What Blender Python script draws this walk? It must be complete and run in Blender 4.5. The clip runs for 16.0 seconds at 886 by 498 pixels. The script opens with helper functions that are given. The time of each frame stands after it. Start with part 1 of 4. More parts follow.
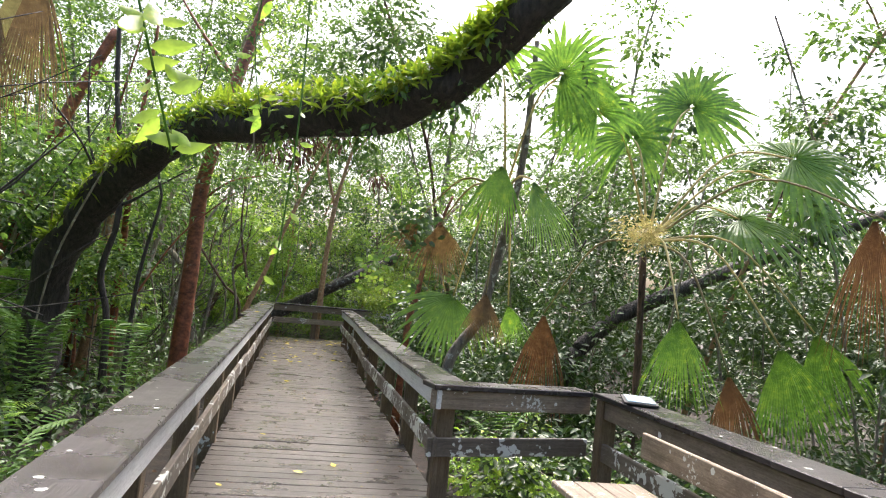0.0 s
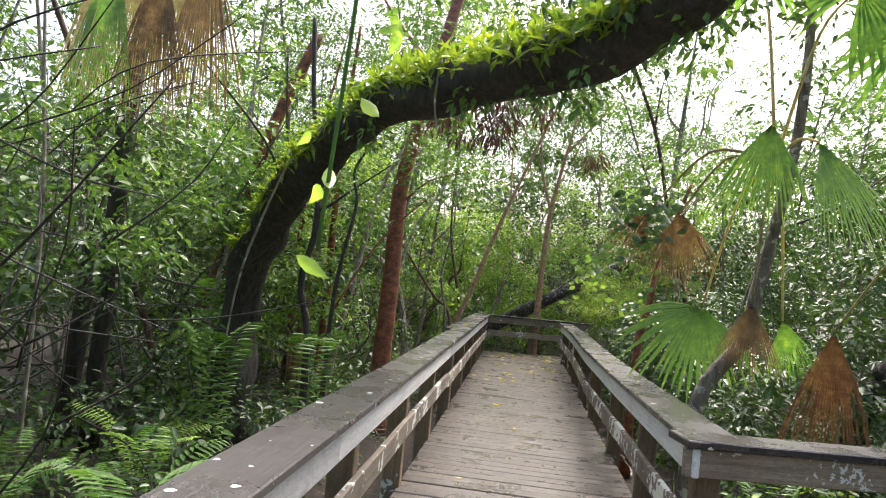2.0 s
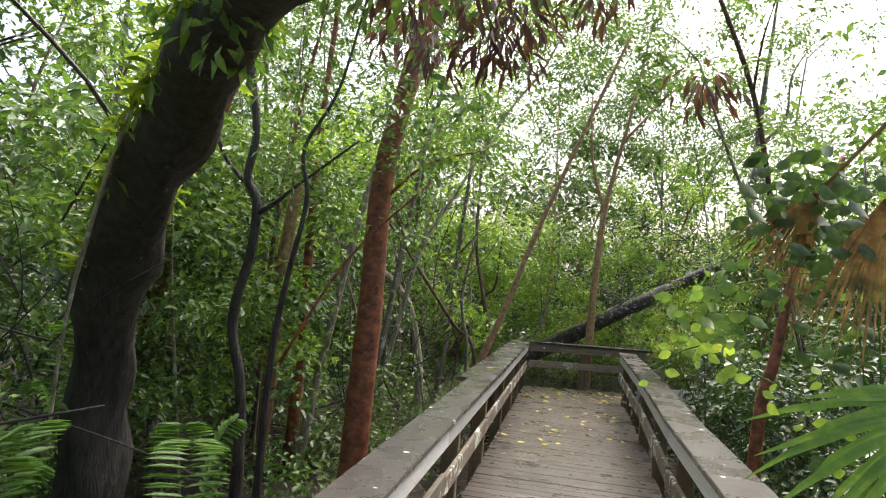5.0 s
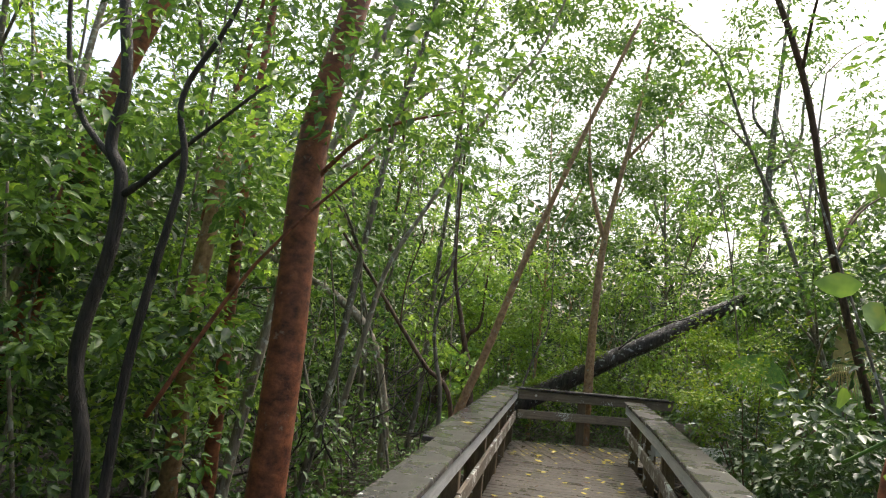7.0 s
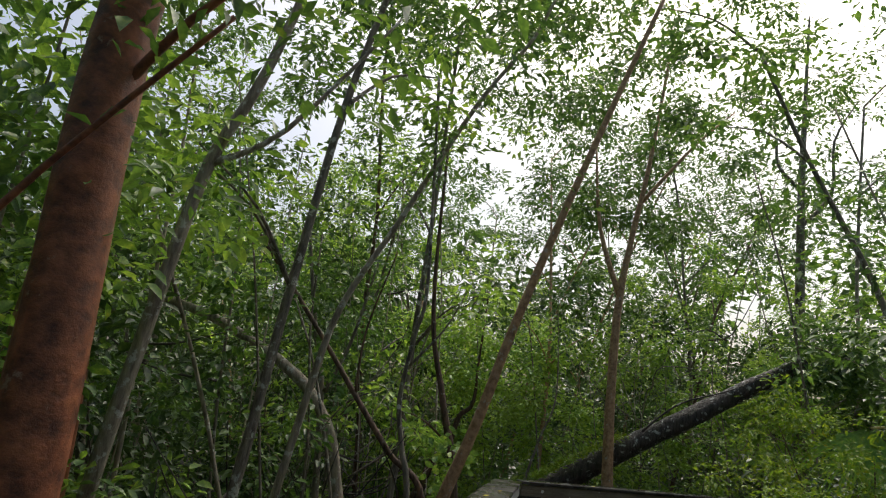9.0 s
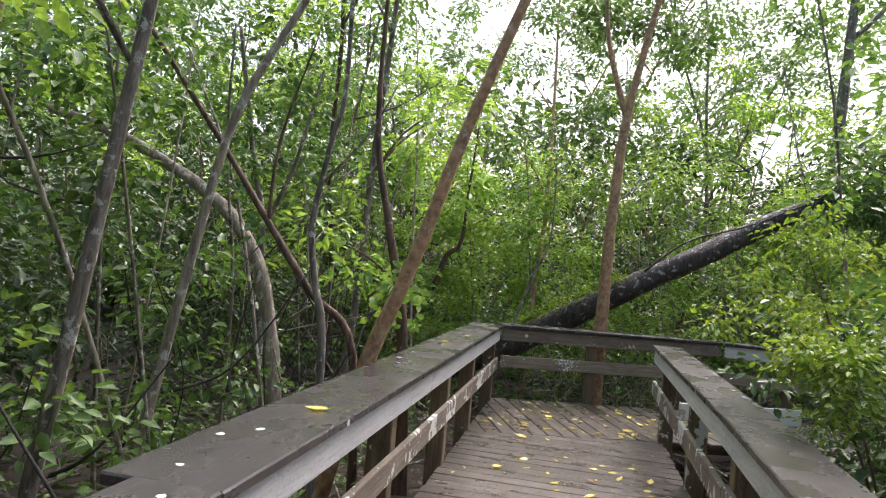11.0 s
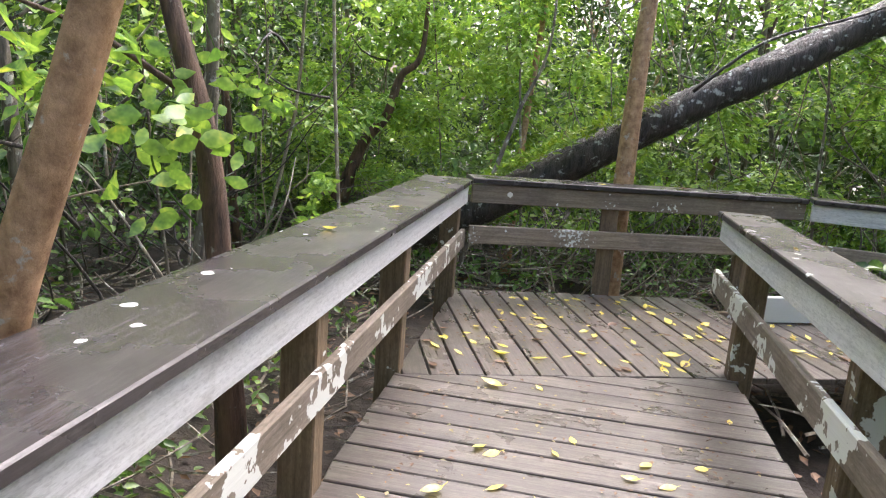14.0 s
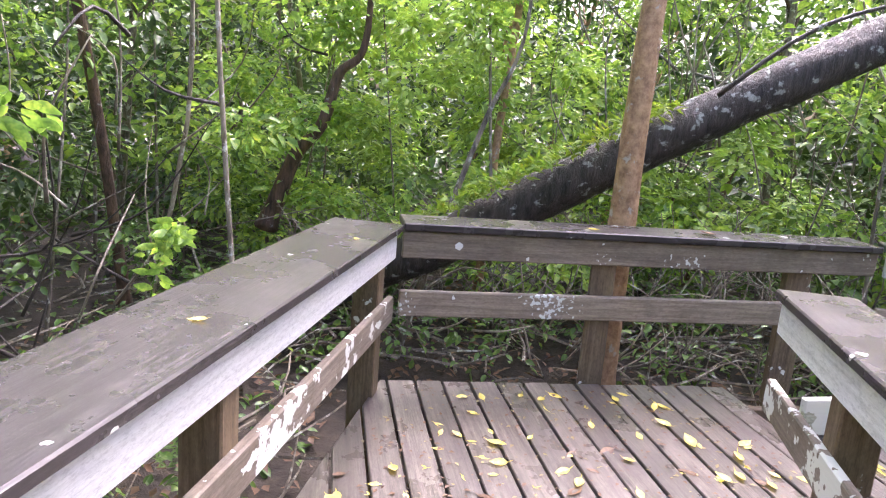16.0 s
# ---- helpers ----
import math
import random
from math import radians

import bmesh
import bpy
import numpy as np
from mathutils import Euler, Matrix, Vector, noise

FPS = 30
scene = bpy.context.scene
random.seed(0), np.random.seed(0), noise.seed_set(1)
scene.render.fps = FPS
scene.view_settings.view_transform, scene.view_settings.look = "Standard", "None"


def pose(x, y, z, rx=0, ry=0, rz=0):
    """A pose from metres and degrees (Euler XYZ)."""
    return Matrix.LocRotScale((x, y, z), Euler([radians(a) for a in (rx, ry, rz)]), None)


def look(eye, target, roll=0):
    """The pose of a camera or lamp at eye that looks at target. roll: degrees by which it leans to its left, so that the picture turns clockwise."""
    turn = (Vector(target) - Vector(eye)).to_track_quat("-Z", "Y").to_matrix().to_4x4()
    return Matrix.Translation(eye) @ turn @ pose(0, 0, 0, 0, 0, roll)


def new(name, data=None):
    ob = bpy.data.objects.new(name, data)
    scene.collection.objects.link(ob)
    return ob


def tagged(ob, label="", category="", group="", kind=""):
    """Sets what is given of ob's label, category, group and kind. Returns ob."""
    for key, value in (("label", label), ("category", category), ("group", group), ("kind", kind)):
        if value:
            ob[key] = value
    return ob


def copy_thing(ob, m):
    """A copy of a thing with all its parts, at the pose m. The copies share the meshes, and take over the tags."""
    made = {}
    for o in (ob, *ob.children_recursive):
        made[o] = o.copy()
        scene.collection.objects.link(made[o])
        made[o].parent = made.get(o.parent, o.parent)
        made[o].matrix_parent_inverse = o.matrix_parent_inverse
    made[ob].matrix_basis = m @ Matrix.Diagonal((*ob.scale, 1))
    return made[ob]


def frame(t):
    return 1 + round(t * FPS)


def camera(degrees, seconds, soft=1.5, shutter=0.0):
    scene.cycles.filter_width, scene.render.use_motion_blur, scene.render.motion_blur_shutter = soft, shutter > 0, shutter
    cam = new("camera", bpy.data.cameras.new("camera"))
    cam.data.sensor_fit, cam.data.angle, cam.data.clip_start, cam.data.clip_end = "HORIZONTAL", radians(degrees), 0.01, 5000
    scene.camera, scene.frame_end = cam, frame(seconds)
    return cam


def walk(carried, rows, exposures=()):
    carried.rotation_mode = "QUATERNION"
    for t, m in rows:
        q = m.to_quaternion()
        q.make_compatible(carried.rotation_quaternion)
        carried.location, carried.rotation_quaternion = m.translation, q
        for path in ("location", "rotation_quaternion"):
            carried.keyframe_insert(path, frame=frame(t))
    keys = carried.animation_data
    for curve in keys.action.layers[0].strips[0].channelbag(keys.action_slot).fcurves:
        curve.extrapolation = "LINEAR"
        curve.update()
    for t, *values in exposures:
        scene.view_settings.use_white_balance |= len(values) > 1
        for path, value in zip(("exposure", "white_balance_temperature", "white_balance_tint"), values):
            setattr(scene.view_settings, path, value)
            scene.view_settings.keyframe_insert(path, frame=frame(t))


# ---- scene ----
PATH = [
    (0, (0.478, 1.98, 1.497), (0.881, 3.935, 1.628), 6.1),
    (0.5, (0.574, 2.327, 1.459), (0.801, 4.31, 1.584), 6.1),
    (1, (0.617, 2.64, 1.463), (0.684, 4.635, 1.574), 5.9),
    (1.5, (0.636, 3.018, 1.492), (0.576, 5.015, 1.595), 5.9),
    (2, (0.663, 3.399, 1.476), (0.426, 5.383, 1.575), 5.8),
    (2.5, (0.724, 3.796, 1.437), (0.346, 5.758, 1.528), 5.9),
    (3, (0.728, 4.28, 1.441), (0.345, 6.241, 1.534), 5.5),
    (3.5, (0.755, 4.783, 1.463), (0.367, 6.743, 1.541), 5.4),
    (4, (0.753, 5.422, 1.657), (0.348, 7.379, 1.732), 5.6),
    (4.2, (0.738, 5.653, 1.759), (0.336, 7.611, 1.832), 5.4),
    (6.3, (0.636, 7.357, 1.639), (0.268, 9.312, 1.849), 5.6),
    (6.5, (0.613, 7.605, 1.626), (0.243, 9.558, 1.844), 5.6),
    (7, (0.606, 8.105, 1.622), (0.244, 10.057, 1.862), 5.7),
    (7.5, (0.536, 8.633, 1.58), (0.175, 10.578, 1.875), 5.4),
    (8, (0.507, 9.146, 1.523), (0.146, 11.078, 1.894), 5.0),
    (8.5, (0.522, 9.617, 1.501), (0.155, 11.509, 2.034), 5.1),
    (9, (0.504, 10.173, 1.512), (0.13, 12.077, 1.998), 5.4),
    (9.5, (0.577, 10.601, 1.564), (0.189, 12.546, 1.821), 6.0),
    (9.7, (0.598, 10.798, 1.551), (0.205, 12.748, 1.758), 6.2),
    (11.8, (0.928, 12.242, 1.445), (0.508, 14.197, 1.445), 4.6),
    (12, (0.915, 12.486, 1.438), (0.498, 14.442, 1.426), 4.4),
    (12.5, (0.829, 13.067, 1.393), (0.425, 15.023, 1.29), 4.5),
    (13, (0.798, 13.553, 1.359), (0.413, 15.499, 1.104), 4.6),
    (13.5, (0.751, 14.08, 1.339), (0.384, 16.011, 0.97), 4.6),
    (14, (0.695, 14.557, 1.362), (0.348, 16.483, 0.946), 4.5),
    (14.5, (0.721, 15.07, 1.377), (0.38, 16.994, 0.952), 4.5),
    (15, (0.705, 15.513, 1.373), (0.363, 17.436, 0.945), 4.3),
    (15.5, (0.732, 15.886, 1.399), (0.397, 17.81, 0.971), 4.5),
    (16, (0.755, 16.214, 1.45), (0.425, 18.141, 1.031), 4.6),
]
cam = camera(66.0, 16.0, soft=1.1)
EXPOSURE = [(0, 1.6, 6200, 14), (2.5, 1.65, 6250, 13), (4, 1.55, 6350, 12), (6.5, 1.35, 6500, 10), (7.5, 1.1, 6450, 9), (8, 0.85, 6450, 8), (8.5, 0.35, 6450, 7), (9.0, 0.25, 6400, 7), (9.7, 0.7, 6300, 12), (11.8, 2.0, 6000, 20), (13, 2.1, 6050, 18), (14, 2.45, 6000, 19), (16, 3.08, 5850, 33)]
walk(cam, [(t, look(eye, target, roll)) for t, eye, target, roll in PATH], EXPOSURE)

# ---- light ----
world = bpy.data.worlds.new("overcast_sky")
scene.world = world
world.use_nodes = True
wn = world.node_tree
sky = wn.nodes.new("ShaderNodeTexSky")
sky.sky_type = 'NISHITA'
sky.sun_disc = False
sky.sun_elevation = radians(58)
sky.sun_rotation = radians(18)
sky.dust_density = 8.0
sky.air_density = 1.0
sky.ozone_density = 0.3
wn.nodes["Background"].inputs["Strength"].default_value = 0.15
wn.links.new(sky.outputs["Color"], wn.nodes["Background"].inputs["Color"])
sun_data = bpy.data.lights.new("sun", 'SUN')
sun_data.energy = 2.4
sun_data.angle = radians(40)
sun_data.color = (1.0, 0.96, 0.9)
sun = new("sun", sun_data)
sun.matrix_world = look((0, 0, 20), (0 - 20 * math.sin(radians(18)) / math.tan(radians(58)), 0 - 20 * math.cos(radians(18)) / math.tan(radians(58)), 0))


# ---- materials ----
def material(name, rough=0.7):
    m = bpy.data.materials.new(name)
    m.use_nodes = True
    nt = m.node_tree
    b = nt.nodes["Principled BSDF"]
    b.inputs["Roughness"].default_value = rough
    return m, nt, b


def node(nt, kind, **values):
    n = nt.nodes.new(kind)
    for k, v in values.items():
        n.inputs[k.replace("_", " ")].default_value = v
    return n


def ramp(nt, fac, stops):
    r = nt.nodes.new("ShaderNodeValToRGB")
    while len(r.color_ramp.elements) < len(stops):
        r.color_ramp.elements.new(0.5)
    for e, (p, c) in zip(r.color_ramp.elements, stops):
        e.position, e.color = p, (*c, 1)
    nt.links.new(fac, r.inputs["Fac"])
    return r.outputs["Color"]


def mix(nt, fac, a, b):
    m = nt.nodes.new("ShaderNodeMixRGB")
    for k, v in (("Fac", fac), ("Color1", a), ("Color2", b)):
        if isinstance(v, (tuple, float, int)):
            m.inputs[k].default_value = v if isinstance(v, (float, int)) else (*v, 1)
        else:
            nt.links.new(v, m.inputs[k])
    return m.outputs["Color"]


def coords(nt, scale, shift=True):
    tc = nt.nodes.new("ShaderNodeTexCoord")
    mp = nt.nodes.new("ShaderNodeMapping")
    mp.inputs["Scale"].default_value = scale
    nt.links.new(tc.outputs["Object"], mp.inputs["Vector"])
    if shift:
        oi = nt.nodes.new("ShaderNodeObjectInfo")
        mul = nt.nodes.new("ShaderNodeMath")
        mul.operation = 'MULTIPLY'
        mul.inputs[1].default_value = 37.0
        nt.links.new(oi.outputs["Random"], mul.inputs[0])
        nt.links.new(mul.outputs[0], mp.inputs["Location"])
    return mp.outputs["Vector"]


def noise_of(nt, vec, scale, detail=4.0, rough=0.6):
    n = node(nt, "ShaderNodeTexNoise", Scale=scale, Detail=detail, Roughness=rough)
    nt.links.new(vec, n.inputs["Vector"])
    return n.outputs["Fac"]


def bumped(nt, b, height, strength, distance):
    bp = node(nt, "ShaderNodeBump", Strength=strength, Distance=distance)
    nt.links.new(height, bp.inputs["Height"])
    nt.links.new(bp.outputs["Normal"], b.inputs["Normal"])


def wood(name, dark, mid, light, rough=(0.35, 0.75), lichen=0.0, lichen_size=14.0, stain=(0.10, 0.075, 0.05), patch=0.5, dots=0.0):
    """Weathered damp timber; x is the grain. lichen: how much of it is grown over with pale crusts."""
    m, nt, b = material(name)
    grain = noise_of(nt, coords(nt, (1.3, 26, 26)), 2.2, 6.0, 0.65)
    col = ramp(nt, grain, ((0.28, dark), (0.5, mid), (0.75, light)))
    blot = noise_of(nt, coords(nt, (1, 1, 1)), 3.1, 5.0, 0.6)
    col = mix(nt, ramp(nt, blot, ((patch, (0, 0, 0)), (patch + 0.18, (0.65, 0.65, 0.65)))), col, stain)
    speck = noise_of(nt, coords(nt, (0.5, 1.4, 1.4)), 70.0, 4.0, 0.8)
    col = mix(nt, ramp(nt, speck, ((0.36, (0.4, 0.4, 0.4)), (0.52, (0, 0, 0)))), col, tuple(0.5 * c for c in dark))
    col = mix(nt, ramp(nt, speck, ((0.58, (0, 0, 0)), (0.72, (0.3, 0.3, 0.3)))), col, tuple(min(0.8, 1.5 * c) for c in light))
    oi = nt.nodes.new("ShaderNodeObjectInfo")
    hue = nt.nodes.new("ShaderNodeHueSaturation")
    rng_map = nt.nodes.new("ShaderNodeMapRange")
    rng_map.inputs["To Min"].default_value, rng_map.inputs["To Max"].default_value = 0.78, 1.2
    nt.links.new(oi.outputs["Random"], rng_map.inputs["Value"])
    nt.links.new(rng_map.outputs["Result"], hue.inputs["Value"])
    nt.links.new(col, hue.inputs["Color"])
    col = hue.outputs["Color"]
    if lichen:
        spots = noise_of(nt, coords(nt, (1, 1, 1)), lichen_size, 3.0, 0.55)
        field = noise_of(nt, coords(nt, (1, 1, 1)), 2.0, 2.0, 0.5)
        add = nt.nodes.new("ShaderNodeMath")
        add.operation = 'ADD'
        nt.links.new(spots, add.inputs[0])
        half = nt.nodes.new("ShaderNodeMath")
        half.operation = 'MULTIPLY'
        half.inputs[1].default_value = 1.4
        nt.links.new(field, half.inputs[0])
        nt.links.new(half.outputs[0], add.inputs[1])
        t = 0.755 - 0.165 * lichen
        mean = nt.nodes.new("ShaderNodeMath")
        mean.operation = 'MULTIPLY'
        mean.inputs[1].default_value = 0.5
        nt.links.new(add.outputs[0], mean.inputs[0])
        col = mix(nt, ramp(nt, mean.outputs[0], ((t, (0, 0, 0)), (t + 0.013, (1, 1, 1)))), col, (0.62, 0.63, 0.57))
    if dots:
        vor = node(nt, "ShaderNodeTexVoronoi", Scale=dots)
        nt.links.new(coords(nt, (1, 1, 1)), vor.inputs["Vector"])
        ragged = nt.nodes.new("ShaderNodeMath")
        ragged.operation = 'MULTIPLY_ADD'
        nt.links.new(noise_of(nt, coords(nt, (1, 1, 1)), 60.0, 2.0), ragged.inputs[0])
        ragged.inputs[1].default_value = 0.16
        nt.links.new(vor.outputs["Distance"], ragged.inputs[2])
        pick = nt.nodes.new("ShaderNodeSeparateColor")
        nt.links.new(vor.outputs["Color"], pick.inputs["Color"])
        size = nt.nodes.new("ShaderNodeMapRange")
        size.inputs["From Min"].default_value, size.inputs["From Max"].default_value = 0.35, 1.0
        size.inputs["To Min"].default_value, size.inputs["To Max"].default_value = 0.06, 0.26
        nt.links.new(pick.outputs["Red"], size.inputs["Value"])
        less = nt.nodes.new("ShaderNodeMath")
        less.operation = 'LESS_THAN'
        nt.links.new(ragged.outputs[0], less.inputs[0])
        nt.links.new(size.outputs["Result"], less.inputs[1])
        col = mix(nt, less.outputs[0], col, (0.66, 0.67, 0.62))
    nt.links.new(col, b.inputs["Base Color"])
    nt.links.new(ramp(nt, blot, ((0.3, (rough[0],) * 3), (0.7, (rough[1],) * 3))), b.inputs["Roughness"])
    bumped(nt, b, grain, 0.45, 0.004)
    return m


M_DECK = wood("deck_timber", (0.042, 0.035, 0.03), (0.1, 0.085, 0.071), (0.178, 0.155, 0.132), (0.2, 0.46), stain=(0.06, 0.045, 0.04))
M_CAP = wood("cap_timber", (0.03, 0.026, 0.025), (0.047, 0.041, 0.04), (0.085, 0.075, 0.073), (0.18, 0.38), dots=9.0, patch=0.5, stain=(0.034, 0.028, 0.027))
M_FASCIA = wood("pale_fascia_timber", (0.48, 0.48, 0.46), (0.64, 0.64, 0.62), (0.74, 0.74, 0.72), (0.4, 0.65), patch=0.6, stain=(0.16, 0.14, 0.10))
M_RAIL = wood("rail_timber", (0.095, 0.078, 0.055), (0.165, 0.135, 0.1), (0.25, 0.21, 0.165), (0.5, 0.8), lichen=0.62, lichen_size=16.0, dots=9.0)
M_RAILB = wood("brown_rail_timber", (0.14, 0.105, 0.07), (0.24, 0.19, 0.135), (0.35, 0.285, 0.21), (0.45, 0.75), lichen=0.14, lichen_size=40.0, dots=7.5)
M_POST = wood("post_timber", (0.09, 0.06, 0.032), (0.18, 0.125, 0.07), (0.28, 0.21, 0.13), (0.6, 0.85), lichen=0.05)
M_KICK = wood("lichened_board", (0.2, 0.2, 0.15), (0.35, 0.36, 0.28), (0.5, 0.5, 0.42), (0.6, 0.85), lichen=1.55, lichen_size=9.0)


def bark(name, dark, light, lichen=(0.4, 0.42, 0.36), amount=0.66, stretch=(6, 6, 1.2), scale=4.0, rough=0.75, deep=0.02):
    m, nt, b = material(name, rough)
    ridges = noise_of(nt, coords(nt, stretch), scale, 7.0, 0.68)
    col = ramp(nt, ridges, ((0.34, dark), (0.66, light)))
    crust = noise_of(nt, coords(nt, (1, 1, 1)), 13.0, 6.0, 0.65)
    col = mix(nt, ramp(nt, crust, ((amount, (0, 0, 0)), (amount + 0.05, (0.85, 0.85, 0.85)))), col, lichen)
    nt.links.new(col, b.inputs["Base Color"])
    bumped(nt, b, ridges, 0.9, deep)
    return m


B_DARK = bark("dark_wet_bark", (0.01, 0.008, 0.007), (0.07, 0.056, 0.046), (0.2, 0.21, 0.16), 0.66, rough=0.6, deep=0.04)
B_LOG = bark("fallen_log_bark", (0.014, 0.011, 0.009), (0.095, 0.078, 0.066), (0.44, 0.46, 0.42), 0.585, rough=0.5, deep=0.05)
B_RED = bark("peeling_red_bark", (0.06, 0.018, 0.01), (0.34, 0.115, 0.05), (0.3, 0.2, 0.14), 0.64, (4, 4, 5), 3.0, 0.5, 0.008)
B_TAN = bark("tan_flaking_bark", (0.19, 0.1, 0.045), (0.5, 0.31, 0.165), (0.42, 0.38, 0.31), 0.6, (4, 4, 3.5), 5.0, 0.55, 0.008)
B_GREY = bark("grey_bark", (0.055, 0.046, 0.034), (0.26, 0.22, 0.165), (0.46, 0.46, 0.39), 0.56)
B_PALE = bark("pale_bark", (0.13, 0.1, 0.07), (0.42, 0.36, 0.27), (0.56, 0.55, 0.48), 0.56)
B_BROWN = bark("brown_bark", (0.03, 0.018, 0.011), (0.17, 0.1, 0.062), (0.34, 0.33, 0.27), 0.63)


def leafy(name, a, b_, c, rough=0.42, through_light=0.35):
    """Leaf: gloss above, light passing through, hue drifting from leaf to leaf."""
    m, nt, b = material(name, rough)
    tc = nt.nodes.new("ShaderNodeTexCoord")
    fine = noise_of(nt, tc.outputs["Object"], 13.0, 3.0, 0.75)
    broad = noise_of(nt, tc.outputs["Object"], 0.9, 2.0, 0.5)
    col = ramp(nt, fine, ((0.34, a), (0.5, b_), (0.62, c), (0.72, tuple(min(0.8, 0.5 * v + 0.5 * w) for v, w in zip(c, (2.6 * c[0], 1.5 * c[1], c[2]))))))
    col = mix(nt, ramp(nt, broad, ((0.35, (0, 0, 0)), (0.7, (0.55, 0.55, 0.55)))), col, c)
    nt.links.new(col, b.inputs["Base Color"])
    tr = nt.nodes.new("ShaderNodeBsdfTranslucent")
    glow = nt.nodes.new("ShaderNodeMixRGB")
    glow.blend_type = 'MULTIPLY'
    glow.inputs["Fac"].default_value = 1.0
    glow.inputs["Color2"].default_value = (1.7, 1.7, 0.95, 1)
    nt.links.new(col, glow.inputs["Color1"])
    nt.links.new(glow.outputs["Color"], tr.inputs["Color"])
    ms = nt.nodes.new("ShaderNodeMixShader")
    ms.inputs["Fac"].default_value = through_light
    nt.links.new(b.outputs["BSDF"], ms.inputs[1])
    nt.links.new(tr.outputs["BSDF"], ms.inputs[2])
    nt.links.new(ms.outputs["Shader"], nt.nodes["Material Output"].inputs["Surface"])
    return m


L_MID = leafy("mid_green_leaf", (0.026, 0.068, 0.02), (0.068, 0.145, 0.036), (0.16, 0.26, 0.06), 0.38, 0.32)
# dark leaf; in shrubs, thicket and far woods its colour also stands for shade
L_DARK = leafy("dark_and_shade_green_leaf", (0.014, 0.036, 0.014), (0.032, 0.07, 0.022), (0.075, 0.13, 0.036), 0.4, 0.25)
# bright leaf; on the thicket and sprays its raised colour also stands for sunlight
L_BRIGHT = leafy("bright_and_sunlit_tone_leaf", (0.055, 0.135, 0.03), (0.165, 0.3, 0.055), (0.34, 0.46, 0.095), 0.34, 0.4)
L_CANOPY = leafy("canopy_leaf", (0.024, 0.056, 0.02), (0.055, 0.115, 0.034), (0.125, 0.205, 0.055), 0.36, 0.36)
L_FERN = leafy("fern_leaf", (0.035, 0.09, 0.016), (0.06, 0.14, 0.02), (0.10, 0.2, 0.03), 0.5, 0.35)
L_EPIPHYTE = leafy("epiphyte_leaf", (0.08, 0.15, 0.02), (0.13, 0.22, 0.025), (0.22, 0.28, 0.03), 0.5, 0.4)
L_PALM = leafy("palm_leaf", (0.06, 0.14, 0.03), (0.10, 0.21, 0.04), (0.17, 0.29, 0.05), 0.32, 0.4)
L_PALMDEAD = leafy("dead_palm_leaf", (0.085, 0.035, 0.018), (0.15, 0.066, 0.032), (0.21, 0.11, 0.055), 0.7, 0.25)
L_PALMBROWN = leafy("brown_palm_leaf", (0.07, 0.04, 0.02), (0.13, 0.08, 0.042), (0.2, 0.13, 0.07), 0.7, 0.25)
L_PALMDRY = leafy("dry_palm_leaf", (0.16, 0.13, 0.07), (0.26, 0.21, 0.12), (0.3, 0.28, 0.14), 0.7, 0.25)
L_YELLOW = leafy("fallen_yellow_leaf", (0.55, 0.42, 0.04), (0.68, 0.55, 0.08), (0.7, 0.62, 0.2), 0.5, 0.2)
L_BROWNLEAF = leafy("fallen_brown_leaf", (0.06, 0.03, 0.018), (0.11, 0.06, 0.032), (0.18, 0.105, 0.055), 0.6, 0.15)
L_PURPLE = leafy("dark_red_leaf", (0.05, 0.02, 0.025), (0.08, 0.03, 0.035), (0.09, 0.06, 0.04), 0.5, 0.3)
L_SEED = leafy("dry_flower_stalk", (0.3, 0.26, 0.12), (0.42, 0.36, 0.18), (0.5, 0.45, 0.25), 0.7, 0.3)

M_SOIL, nt, b = material("forest_floor", 0.85)
dirt = noise_of(nt, coords(nt, (1, 1, 1), False), 6.0, 8.0, 0.7)
nt.links.new(ramp(nt, dirt, ((0.3, (0.012, 0.009, 0.006)), (0.55, (0.04, 0.029, 0.02)), (0.75, (0.085, 0.062, 0.042)))), b.inputs["Base Color"])
bumped(nt, b, dirt, 1.0, 0.06)
M_PLATE, nt, b = material("sign_frame", 0.5)
b.inputs["Base Color"].default_value = (0.02, 0.02, 0.02, 1)
M_SIGN, nt, b = material("sign_face", 0.15)
face = noise_of(nt, coords(nt, (1, 1, 1), False), 9.0, 3.0)
nt.links.new(ramp(nt, face, ((0.42, (0.72, 0.75, 0.78)), (0.6, (0.5, 0.66, 0.78)))), b.inputs["Base Color"])


# ---- builders ----
rng = np.random.default_rng(7)


def root(name, at=(0, 0, 0)):
    ob = new(name)
    ob.location = at
    return ob


def under(ob, parent):
    ob.parent = parent
    ob.matrix_parent_inverse = Matrix.Translation(-parent.location)
    return ob


def mesh_of(name, verts, faces, mat, smooth=False):
    me = bpy.data.meshes.new(name)
    me.from_pydata(verts, [], faces)
    if mat:
        me.materials.append(mat)
    if smooth:
        me.polygons.foreach_set("use_smooth", [True] * len(me.polygons))
    return me


BOXES = {}


